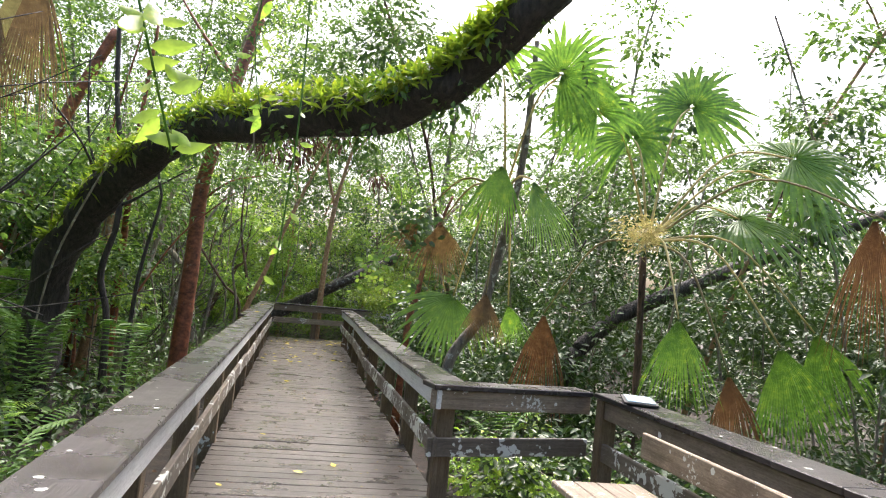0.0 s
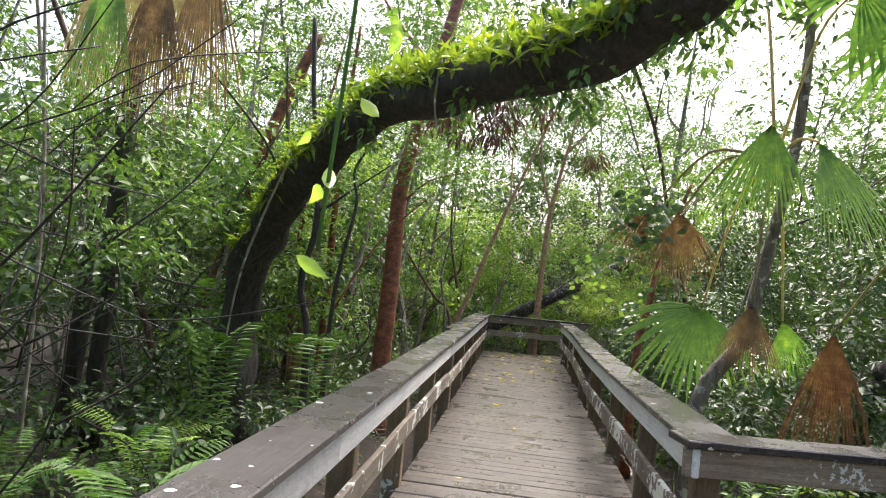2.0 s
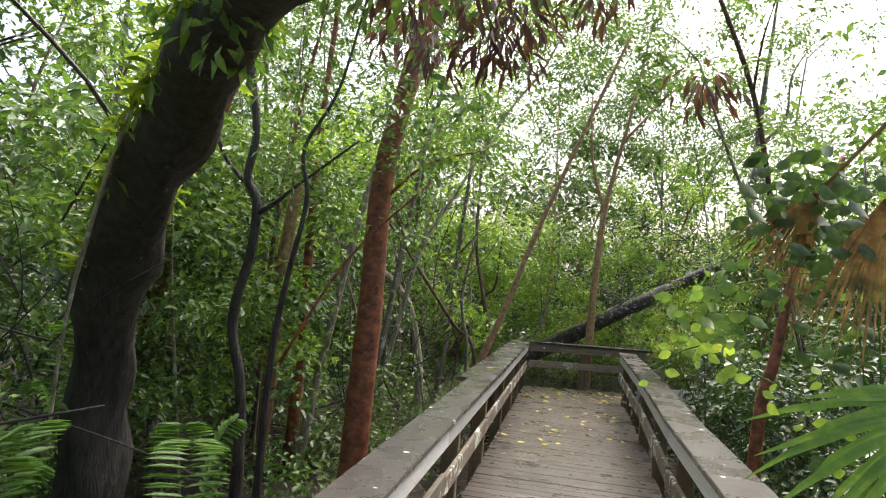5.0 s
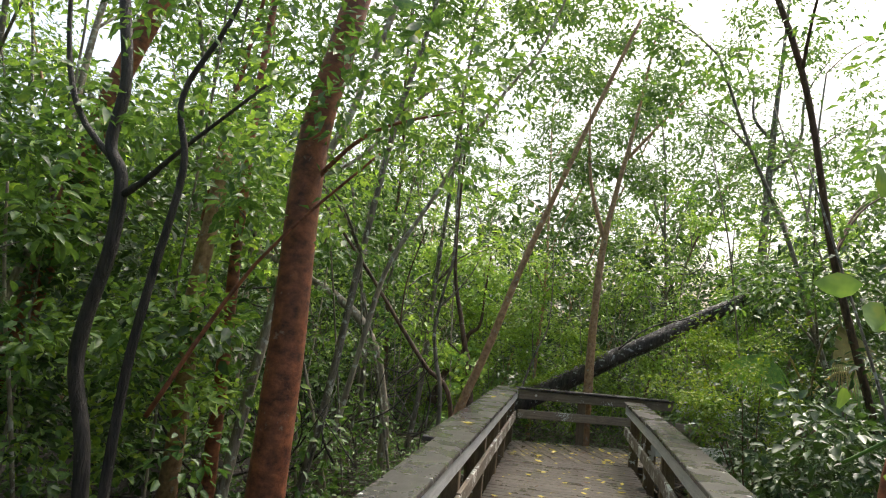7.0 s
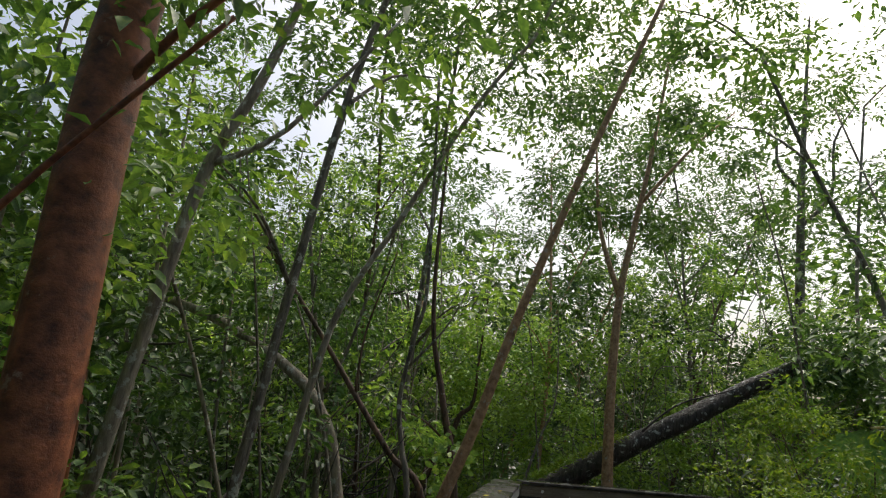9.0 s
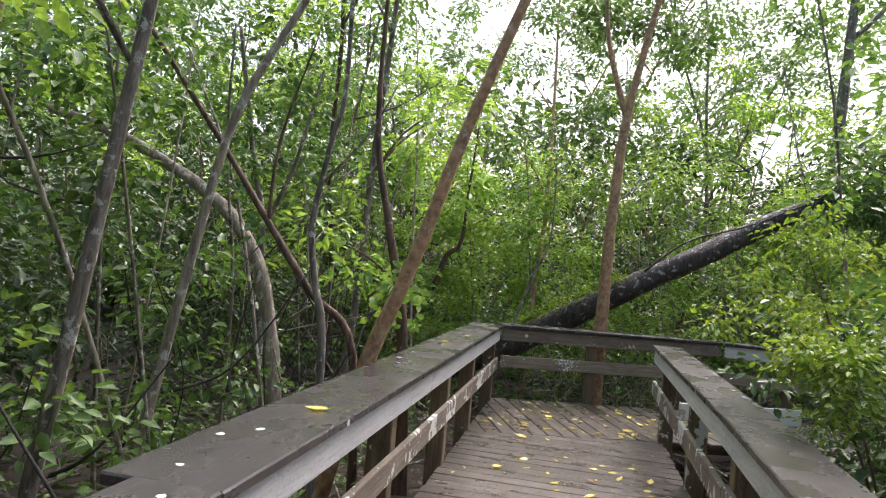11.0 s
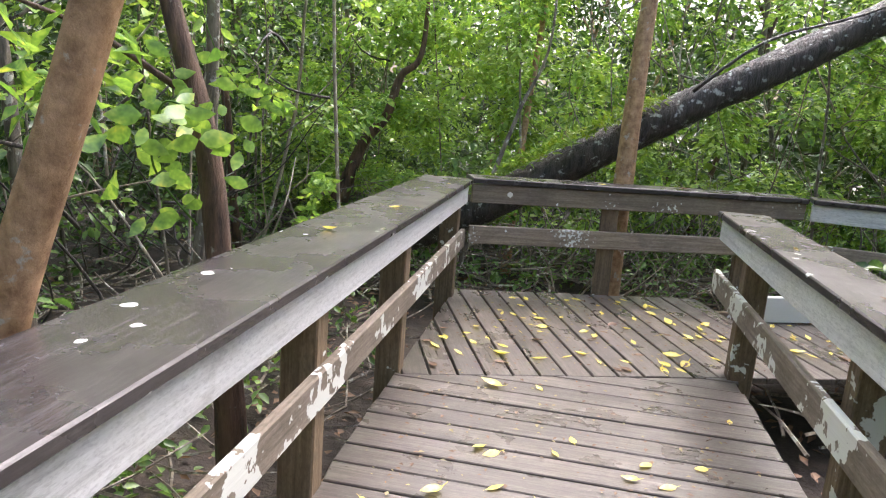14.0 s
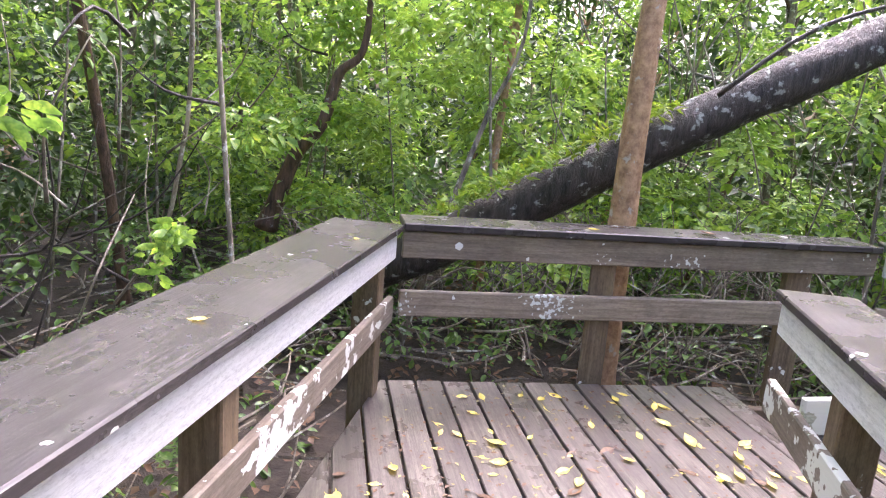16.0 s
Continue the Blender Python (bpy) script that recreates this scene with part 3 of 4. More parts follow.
tree("fallen_branch", "pale weathered trunk bent over in the undergrowth", [(-3.9, 16.8, 2.55), (-3.15, 16.8, 2.33), (-2.25, 16.8, 1.87), (-1.84, 16.8, 1.45), (-1.67, 16.8, 1.0), (-1.55, 16.8, 0.4), (-1.5, 16.8, -0.5)], 0.045, 0.068, B_PALE, lumps=0.35, category="dead tree", flare=0)
tree("understorey_tree", "grey upright stem with pale lichen", [(-0.6, 15.4, -0.5), (-0.62, 15.4, 0.9), (-0.7, 15.4, 1.3), (-0.75, 15.4, 1.65), (-0.68, 15.4, 2.14), (-0.62, 15.4, 2.6), (-0.7, 15.4, 4.4)], 0.026, 0.012, B_GREY,
     [([(-0.7, 15.4, 1.9), (-0.45, 15.4, 2.2), (-0.3, 15.4, 2.5)], 0.012, 0.004)], around((-0.7, 15.5, 4.0), 12, 0.6, 0.4))
tree("understorey_tree", "brown-grey stem leaning away from the railing", [(-0.5, 15.9, -0.5), (-0.58, 15.85, 0.85), (-0.89, 15.8, 1.22), (-1.23, 15.8, 1.65), (-1.62, 15.8, 2.16), (-2.3, 15.8, 3.0)], 0.03, 0.018, B_BROWN, [([(-1.23, 15.8, 1.65), (-1.2, 15.8, 2.2), (-1.0, 15.8, 2.9)], 0.014, 0.006)])
tree("understorey_tree", "grey forked stem with pale lichen", [(-2.1, 17.6, -0.5), (-2.1, 17.6, 0.6), (-2.2, 17.6, 1.8), (-2.35, 17.6, 2.4), (-2.6, 17.6, 3.6)], 0.045, 0.02, B_GREY,
     [([(-2.15, 17.6, 1.7), (-1.9, 17.6, 2.3), (-1.7, 17.6, 3.2)], 0.03, 0.012)], around((-2.3, 17.6, 3.4), 12, 0.7, 0.4))
tree("understorey_tree", "dark red crooked stem in the far thicket", [(-1.9, 22.0, 0.2), (-1.65, 22.0, 0.86), (-1.4, 22.0, 1.18), (-1.26, 22.0, 1.62), (-1.05, 22.0, 1.85), (-1.0, 22.0, 2.6), (-0.9, 22, 4.0)], 0.075, 0.01, B_BROWN)
tree("tall_tree", "tall grey forked tree with an open crown", [(4.6, 24, -0.5), (4.75, 24, 3), (4.9, 24, 6.4), (5.05, 24, 8.5), (5.2, 24, 10.5)], 0.13, 0.015, B_GREY,
     [([(4.85, 24, 5.8), (5.5, 24.1, 6.6), (5.6, 24.1, 7.7), (6.1, 24.1, 8.6)], 0.05, 0.012), ([(4.9, 24, 6.6), (4.5, 24, 7.1), (4.45, 24, 7.9), (4.1, 24, 8.7)], 0.045, 0.01)], np.r_[around((5.0, 24.1, 8.6), 30, 0.9, 1.1), around((5.2, 23.6, 6.2), 14, 0.7, 0.5)], L_CANOPY, 0.13, 10)
tree("understorey_tree", "dark leaning limb behind the palms", [(4.5, 11.2, 0.9), (5.1, 11.2, 1.45), (6.3, 11.2, 2.05), (7.7, 11.2, 2.7), (9.5, 11.2, 3.5)], 0.12, 0.1, B_DARK, [([(4.5, 11.2, 0.9), (4.3, 11.2, 0.2), (4.3, 11.2, -0.5)], 0.12, 0.15)], flare=0)


# slim saplings that fill the woods
def sapling(seed, mat, leaf):
    h = 5.5 + 3 * rng.random()
    lean = rng.normal(0, 0.1, 2)
    trunk = [(lean[0] * z * (1 + 0.12 * z), lean[1] * z, z) for z in (0, h * 0.2, h * 0.4, h * 0.6, h * 0.8, h)]
    trunk = [(x + rng.normal(0, 0.05), y + rng.normal(0, 0.05), z) for x, y, z in trunk]
    limbs, crown = [], []
    for k in range(5):
        x, y, z = trunk[2 + k % 4]
        a = rng.uniform(0, 6.28)
        e = (x + math.cos(a) * 0.9, y + math.sin(a) * 0.9, z + 0.7)
        limbs.append(([(x, y, z), (x + math.cos(a) * 0.4, y + math.sin(a) * 0.4, z + 0.45), e], 0.018, 0.006))
        crown.append(around(e, 5, 0.3, 0.25))
    crown.append(around(trunk[-1], 12, 0.6, 0.5))
    crown.append(around(trunk[-2], 6, 0.5, 0.4))
    t = tree("sapling", "slim forest sapling with a sparse leafy crown", trunk, 0.045, 0.018, mat, limbs, np.concatenate(crown), leaf, 0.12, 7, 0.1, 30, 0.36)
    return tagged(t, group="forest saplings")


models = [sapling(i, m, l) for i, (m, l) in enumerate(((B_GREY, L_CANOPY), (B_PALE, L_MID), (B_BROWN, L_CANOPY), (B_GREY, L_BRIGHT), (B_TAN, L_CANOPY), (B_GREY, L_MID)))]
spots = []
while len(spots) < 64:
    x, y = rng.uniform(-9, 9.5), rng.uniform(4.5, 31)
    if (-1.3 < x < 3.4 and y < 21.8) or (x < -0.6 and x > -2.6 and y < 13) or (1.5 < x < 8 and 17.5 < y < 21.5) or (1.5 < x < 6 and y < 12):
        continue
    if all((x - a) ** 2 + (y - b_) ** 2 > 0.9 for a, b_ in spots):
        spots.append((x, y))
for i, (x, y) in enumerate(spots):
    m = pose(x, y, -0.5, rng.normal(0, 4), rng.normal(3, 5), rng.uniform(0, 360))
    if i < 6:
        models[i].matrix_basis = m
    else:
        copy_thing(models[i % 6], m)

# ---- foliage of the woods ----
cloud("understorey_foliage", np.r_[scatter(55, (-4.2, -1.0), (3, 12.5), (-0.45, 0.2), 1.3), scatter(85, (-4.8, -2.2), (5, 12.5), (0.1, 2.8), 1.0), scatter(34, (-4.2, -1.6), (12.5, 21), (-0.45, 0.5), 1.3), scatter(34, (-3.6, -1.9), (9, 21), (1.4, 3.0)), scatter(95, (-5.2, -1.5), (11.8, 16.5), (0.1, 3.2))], 80, 0.34, 0.09, L_MID, "dense mid-green broadleaf shrubs beside the boardwalk", 0.55, True)
# next four clouds: understorey shade is painted with the dark leaf colour
cloud("understorey_foliage", np.r_[scatter(60, (-4.2, -1.1), (3, 12.5), (-0.45, 0.3), 1.2), scatter(75, (-5.0, -2.4), (5, 13), (0.0, 3.0), 1.1)], 70, 0.32, 0.085, L_DARK, "dark shrubs beside the boardwalk, shade put into their leaf colour", 0.52, True)
cloud("understorey_foliage", scatter(380, (-11, -3.0), (3, 26), (-0.45, 3.1), 1.1), 110, 0.5, 0.125, L_DARK, "dark green understorey shrubs, shade put into their leaf colour", 0.5)
cloud("understorey_foliage", np.r_[scatter(90, (2.35, 5.5), (10.2, 18.0), (0.2, 1.4), 1.2), scatter(170, (2.35, 6), (7.4, 18), (-0.45, 0.25)), scatter(120, (3.4, 8), (3, 9), (-0.45, 0.25)), scatter(60, (4.6, 8), (8.2, 12), (0.2, 2.6))], 80, 0.36, 0.095, L_DARK, "dense dark green shrubs behind the railing, shade partly in their colour", 0.55, True)
cloud("understorey_foliage", scatter(420, (5.0, 12), (3, 26), (-0.45, 4.6), 1.1), 110, 0.5, 0.125, L_DARK, "dark green understorey shrubs, shade put into their leaf colour", 0.5)
# front of the thicket: lighter leaf colour makes it look lit
cloud("thicket_foliage", np.r_[scatter(210, (-7, 8), (22.3, 29), (0.0, 5.2), 1.0), scatter(230, (-3, 6), (21.9, 24.5), (0.0, 3.4), 1.0)], 120, 0.34, 0.1, L_BRIGHT, "bright green thicket beyond the end rail, sunlight put into its leaf colour", 0.55, True)
# shade between the leaves is painted by this darker-leaved layer
cloud("thicket_foliage", np.r_[scatter(220, (-8, 9), (24, 30), (-0.45, 4.2), 1.0), scatter(90, (-5, 6), (24.6, 27), (-0.4, 3.6), 1.0)], 75, 0.5, 0.14, L_DARK, "depths of the thicket, their shade put into dark green leaf colour", 0.5)
cloud("thicket_foliage", np.r_[scatter(150, (-7, 9), (21.7, 25), (-0.45, 0.9), 1.0), scatter(80, (3.3, 8), (20.75, 22.5), (0.2, 2.9))], 80, 0.36, 0.1, L_MID, "green thicket behind the fallen log", 0.55, True)
# yellow-green sprays, partly lightened in colour to look sunlit
cloud("thicket_foliage", np.r_[scatter(46, (-6.5, -2.2), (12.5, 22), (1.8, 4.6), 1.0), scatter(64, (-4.8, -1.5), (12.0, 14.6), (0.2, 3.4), 1.0), scatter(34, (-4.0, -1.6), (18.3, 22), (0.9, 2.6))], 50, 0.34, 0.11, L_BRIGHT, "bright yellow-green leafy sprays among stems, sunlight partly in their colour", 0.55, True)
# sprays given dark leaves so that the left side looks shaded
cloud("thicket_foliage", np.r_[scatter(120, (-6.5, -1.9), (12.5, 22), (0.2, 4.4), 1.0), scatter(120, (-7.5, -3.4), (13, 23), (-0.3, 3.6), 1.0)], 60, 0.4, 0.11, L_DARK, "leafy sprays among stems, shade put into their dark colour", 0.55, True)
cloud("canopy_foliage", np.r_[scatter(52, (-11, -2.8), (6, 20), (3.8, 8)), scatter(16, (0.2, 2.4), (20.6, 23), (5.0, 7.5)), scatter(46, (-3.0, 2.6), (15.5, 20), (5.4, 8.6)), scatter(46, (-3, 4.5), (17, 26), (5.6, 10)), scatter(18, (3.1, 7), (20.7, 22.5), (2.25, 3.3)), scatter(110, (-9, 6), (25, 32), (4.4, 8.5)), scatter(46, (-6, 2.4), (21, 26), (4.6, 8.5)), scatter(8, (2.4, 7), (22, 27), (4.2, 7.5)), scatter(70, (4.4, 12), (8, 22), (3.2, 6.0)), scatter(46, (-7.5, -2.8), (17.5, 23), (3.8, 8))], 150, 0.37, 0.11, L_CANOPY, "broken canopy of small leaves against bright sky", 0.5)
cloud("understorey_foliage", np.r_[scatter(130, (-3.5, 5), (20.7, 23), (-0.45, 0.05)), scatter(150, (-2.6, -0.6), (13, 21), (-0.45, -0.1))], 30, 0.3, 0.07, L_MID, "low seedlings on the forest floor", 0.55, True)
cloud("understorey_foliage", scatter(26, (2.15, 3.6), (7.4, 9.2), (-0.45, 0.15)), 60, 0.26, 0.08, L_BRIGHT, "bright green seedlings beside the bay railing", 0.55, True)
# the dark leaf colour here also imitates shade under the trees
cloud("understorey_foliage", np.r_[scatter(80, (2.9, 5.5), (9.8, 18), (0.3, 3.0)), scatter(70, (3.6, 7.5), (11, 18.5), (1.6, 3.9))], 85, 0.36, 0.09, L_DARK, "tall dark shrubs beyond the railing, shade partly in their colour", 0.55, True)
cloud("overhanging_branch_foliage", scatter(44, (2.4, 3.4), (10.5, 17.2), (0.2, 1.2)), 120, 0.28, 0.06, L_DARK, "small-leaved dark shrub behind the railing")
p, w = clumped(np.r_[around((2.0, 15.1, 1.15), 16, 0.13, 0.16), around((2.05, 15.7, 1.55), 16, 0.16, 0.2), around((2.5, 15.4, 1.2), 16, 0.25, 0.4)], 75, 0.17)
shrub = root("leaning_shrub", (2.5, 15.4, -0.5))
tagged(under(new("foliage", leaves("foliage", p, w, rng.uniform(0.03, 0.06, len(p)), rng.uniform(0.016, 0.028, len(p)), L_EPIPHYTE, oval=True)), shrub), kind="stuff")
for e in ((1.95, 15.1, 1.2), (2.05, 15.7, 1.7), (2.6, 15.5, 1.5), (2.3, 15.0, 1.3)):
    under(new("stem", mesh_of("stem", *tube([(2.5, 15.4, -0.5), (2.5 + 0.3 * (e[0] - 2.5), 15.4, 0.5), e], 0.014, 0.004, 5, 5, 0.2), B_BROWN, True)), shrub)
tagged(shrub, "fine yellow-green shrub leaning over the railing", "shrub")
# full rings: the unseen part at y < 0 is added for light and reflections
ang, rad = rng.uniform(0, 6.283, 900), rng.uniform(15.5, 25, 900)
cloud("far_woods", np.c_[rad * np.cos(ang), 13 + rad * np.sin(ang), -0.3 + 8.0 * rng.random(900) ** 1.5], 105, 0.95, 0.34, L_CANOPY, "dense far woodland all round, its unseen part behind the start added to shape light", 0.5)
# darker leaves low down: the far wood's shade is in their colour
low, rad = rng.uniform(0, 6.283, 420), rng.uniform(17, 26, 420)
cloud("far_woods", np.c_[rad * np.cos(low), 13 + rad * np.sin(low), -0.3 + 3.2 * rng.random(420)], 60, 1.3, 0.5, L_DARK, "low growth of the far woodland, shade put into its dark leaf colour", 0.5)
# backing layer whose dark leaf colour imitates shaded depth
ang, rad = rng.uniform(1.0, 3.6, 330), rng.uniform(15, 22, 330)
cloud("far_woods", np.c_[rad * np.cos(ang), 13 + rad * np.sin(ang), 0.5 + np.where(ang < 1.5, 2.8, 5.5) * rng.random(330)], 60, 1.0, 0.36, L_DARK, "depths of the woodland beyond the walk, shade put into the leaf colour", 0.55)

# thin stems and twigs through the woods
for mat, count, label in ((B_GREY, 125, "grey thin upright stems crowding the woods"), (B_PALE, 75, "pale thin stems in the woods"), (B_DARK, 90, "thin dark branches crossing the understorey")):
    parts = []
    while len(parts) < count:
        x, y = rng.uniform(-8, 8), rng.uniform(5, 29)
        if (-2.4 < x < 3.0 and y < 12) or (0 < x < 5.5 and y < 10) or -1.0 < x < 3.0 and y < 21.4 or (x > 1.5 and 17.8 < y < 21.2):
            continue
        if mat is B_DARK:
            a, l = rng.uniform(0, 6.28), rng.uniform(0.8, 2.0)
            if x > 1 and y < 10:
                continue
            z = rng.uniform(0.0, 3.5)
            e = (x + math.cos(a) * l, y + math.sin(a) * l * 0.5)
            if -0.8 < e[0] < 2.6 and e[1] < 21:
                continue
            parts.append(tube([(x, y, z), (x + math.cos(a) * l * 0.5, y + math.sin(a) * l * 0.25, z + rng.normal(0.15, 0.2)), (*e, z + rng.normal(0.4, 0.4))], 0.014, 0.005, 4, 3, 0.2))
        else:
            h, r = rng.uniform(2.2, 5.5), rng.uniform(0.008, 0.024)
            lx, ly = rng.normal(0, 0.14, 2)
            if x < 0:
                lx -= 0.05
            parts.append(tube([(x, y, -0.5), (x + lx * h * 0.4 + rng.normal(0, 0.06), y + ly * h * 0.4, h * 0.35), (x + lx * h * 0.8, y + ly * h * 0.8, h * 0.7), (x + lx * h * 1.3, y + ly * h, h)], r, r * 0.5, 5, 3, 0.2))
    if mat is B_DARK:
        for i in range(70):
            x, y, z = rng.uniform(-3.0, -0.75), rng.uniform(13, 20.5), rng.uniform(-0.45, 0.6)
            a, l = rng.normal(1.3, 0.8), rng.uniform(0.5, 1.5)
            e = min(x + l * math.cos(a + 0.3), -0.6)
            parts.append(tube([(x, y, z), (0.5 * (x + e) + rng.normal(0, 0.06), y + rng.normal(0, 0.15), z + 0.45 * l * abs(math.sin(a))), (e, y + rng.normal(0, 0.3), z + l * abs(math.sin(a + 0.3)))], rng.uniform(0.006, 0.018), 0.004, 4, 4, 0.3))
        for i in range(95):
            x, y, z = rng.uniform(-4.6, -2.1), rng.uniform(6.2, 11.0), rng.uniform(-0.3, 2.4)
            a, l = rng.normal(0.5, 0.9), rng.uniform(0.7, 1.9)
            parts.append(tube([(x, y, z), (x + 0.45 * l * math.cos(a), y + rng.normal(0, 0.15), z + 0.5 * l * math.sin(a) + 0.1), (x + l * math.cos(a + 0.2), y + rng.normal(0, 0.3), z + l * math.sin(a + 0.2))], rng.uniform(0.006, 0.016), 0.004, 4, 4, 0.3))
    if mat is not B_DARK:
        for i in range(130):
            x, y, z = rng.uniform(-1.5, 4.5), rng.uniform(20.75, 22.6), rng.uniform(-0.46, 0.1)
            a, l = rng.normal(1.2, 0.9), rng.uniform(0.3, 0.9)
            parts.append(tube([(x, y, z), (x + 0.5 * l * math.cos(a), y + rng.normal(0, 0.08), z + 0.5 * l * abs(math.sin(a)) + 0.04), (x + l * math.cos(a + 0.3), y + rng.normal(0, 0.15), z + l * abs(math.sin(a + 0.3)))], rng.uniform(0.005, 0.012), 0.003, 4, 3, 0.3))
        for i in range(150 if mat is B_GREY else 60):
            x, y, z = (rng.uniform(0.6, 6.0), rng.uniform(21.25, 23.0), rng.uniform(-0.4, 2.6)) if i % 3 else (rng.uniform(-4.0, -1.1), rng.uniform(16.5, 21.5), rng.uniform(-0.4, 1.6))
            a, l = rng.normal(1.5, 0.7), rng.uniform(0.5, 1.8)
            bow = rng.normal(0, 0.15)
            parts.append(tube([(x, y, z), (x + 0.5 * l * math.cos(a) + bow, y + rng.normal(0, 0.1), z + 0.5 * l * math.sin(a)), (x + l * math.cos(a), y + rng.normal(0, 0.2), z + l * math.sin(a) - abs(bow))], rng.uniform(0.005, 0.013), 0.003, 4, 4, 0.3))
    tagged(new("woodland_stems", mesh_of("woodland_stems", *merged(parts), mat, True)), label, "stems", kind="stuff")


# ---- palms ----
def fan(hub, way, normal, radius, blades=26, spread=250, droop=0.35, mat=L_PALM):
    """A pleated fan: blades that part towards their tips and droop."""
    way = Vector(way).normalized()
    normal = Vector(normal)
    normal = (normal - way * normal.dot(way)).normalized()
    side = way.cross(normal)
    hub = Vector(hub)
    verts, faces = [], []
    for i in range(blades):
        a = radians(spread) * (i / (blades - 1) - 0.5)
        d = way * math.cos(a) + side * math.sin(a)
        t = side * math.cos(a) - way * math.sin(a)
        r = radius * (0.82 + 0.18 * math.cos(a * 0.8)) * rng.uniform(0.74, 1.06)
        w = radius * radians(spread) / blades * 0.5
        o = len(verts)
        for f, ww in ((0.04, 0.04), (0.5, 0.52), (0.78, 0.36), (1.0, 0.03)):
            c = hub + d * r * f - Vector((0, 0, 1)) * droop * radius * f * f * f * rng.uniform(0.8, 1.2)
            for s in (-1, 0, 1):
                verts.append(tuple(c + t * s * w * ww * 1.05 + normal * (0.0 if s else 0.25 * w * (1 - f))))
        for k in range(3):
            for s in range(2):
                b0 = o + k * 3 + s
                faces.append((b0, b0 + 1, b0 + 4, b0 + 3))
    return verts, faces


def palm(label, trunk, r, crown, fans, taper=0.9, mat=B_BROWN):
    t = root("fan_palm", trunk[0])
    under(new("trunk", mesh_of("trunk", *tube(trunk, r, r * taper, 10, 6, 0.35), mat, True)), t)
    for hub, way, normal, radius, state, *more in fans:
        wide = more[0] if more else 0
        blade = {"green": L_PALM, "dead": L_PALMDEAD, "brown": L_PALMBROWN, "dry": L_PALMDRY}[state]
        hang = state != "green" or way[2] < -0.6
        f = under(new("fan_leaf", mesh_of("fan_leaf", *fan(hub, way, normal, radius, 26 if hang else 34, (wide or (56 if state == "dead" else 68)) if hang else 290, (0.4 if state == "dead" else 0.2) if hang else 0.3, blade), blade)), t)
        if state == "dead":
            tagged(f, "withered red-brown hanging fan leaf")
        c, h = Vector(crown), Vector(hub)
        mid = (c + h) / 2 + Vector((0, 0, 0.25 * (c - h).length))
        under(new("leaf_stalk", mesh_of("leaf_stalk", *tube([crown, tuple(mid), hub], 0.016, 0.009, 5, 5), L_SEED if state == "green" else L_PALMDRY, True)), t)
    return tagged(t, label, "palm")


palm("slim leaning fan palm with drooping green and brown fans", [(1.98, 8.6, -0.5), (2.0, 8.6, 0.75), (2.3, 8.6, 1.31), (2.37, 8.6, 1.7), (2.45, 8.6, 2.1), (2.58, 8.6, 3.0), (2.6, 8.6, 4.2)], 0.06, (2.42, 8.6, 2.6),
     [((2.3, 8.35, 2.82), (-0.2, -0.15, -1), (-0.5, -0.85, 0.1), 0.75, "green", 70), ((2.6, 8.3, 2.7), (0.4, -0.3, -0.95), (0.4, -0.9, 0.1), 0.8, "green"),
      ((2.1, 9.05, 1.49), (-0.45, -0.2, -0.75), (-0.3, -0.8, 0.5), 0.74, "green", 150), ((1.95, 9.4, 2.28), (0.1, 0, -1), (0, -1, 0.1), 0.62, "brown", 85), ((1.72, 9.5, 2.3), (-0.5, 0, -0.8), (0.2, -1, 0.1), 0.5, "brown", 60),
      ((2.7, 9.0, 1.45), (0.3, 0.1, -0.9), (0, -1, 0.1), 0.45, "green"), ((2.75, 8.2, 3.75), (0.3, -0.3, 0.5), (-0.2, -0.8, 0.3), 0.7, "green"), ((2.2, 8.7, 4.1), (-0.2, -0.3, 0.6), (-0.2, -0.8, 0.3), 0.6, "green"),
      ((2.3, 8.5, 1.55), (-0.05, -0.1, -1), (0, -1, 0), 0.5, "brown")], 0.5, B_GREY)
palm("spreading fan palm with withered brown fans hanging from its crown", [(4.1, 8.7, -0.5), (4.05, 8.6, 0.8), (3.95, 8.5, 2.1)], 0.04, (3.95, 8.45, 2.25),
     [((3.9, 8.9, 3.45), (0.05, 0.1, 1), (-0.3, -0.95, 0.1), 0.75, "green"), ((3.3, 9.5, 1.4), (-0.02, -0.05, -1), (-0.2, -0.95, 0), 1.0, "dead"), ((3.75, 7.4, 1.5), (0.02, -0.05, -1), (-0.4, -0.9, 0), 0.75, "green"),
      ((4.35, 7.5, 1.05), (0.2, -0.05, -1), (-0.4, -0.9, 0), 0.7, "dead"), ((4.7, 7.3, 1.35), (0.35, -0.05, -0.95), (-0.5, -0.85, 0.1), 0.95, "green"), ((5.3, 7.6, 1.5), (0.45, 0, -0.9), (-0.5, -0.85, 0.1), 0.9, "green"),
      ((4.6, 8.9, 3.9), (0.25, 0.1, 0.9), (-0.4, -0.9, 0.2), 0.85, "green"), ((5.4, 8.2, 3.3), (0.9, 0, 0.35), (-0.3, -0.7, 0.6), 0.95, "green"), ((5.9, 8.6, 3.0), (0.9, 0.1, -0.1), (-0.3, -0.7, 0.6), 1.0, "green"),
      ((5.5, 7.2, 2.6), (0.1, 0, -1), (-0.5, -0.85, 0), 1.0, "dead"), ((3.2, 8.3, 3.5), (-0.5, 0, 0.75), (-0.2, -0.9, 0.3), 0.7, "green"), ((4.9, 8.3, 2.6), (0.8, -0.1, 0.1), (-0.2, -0.6, 0.8), 0.8, "green")])
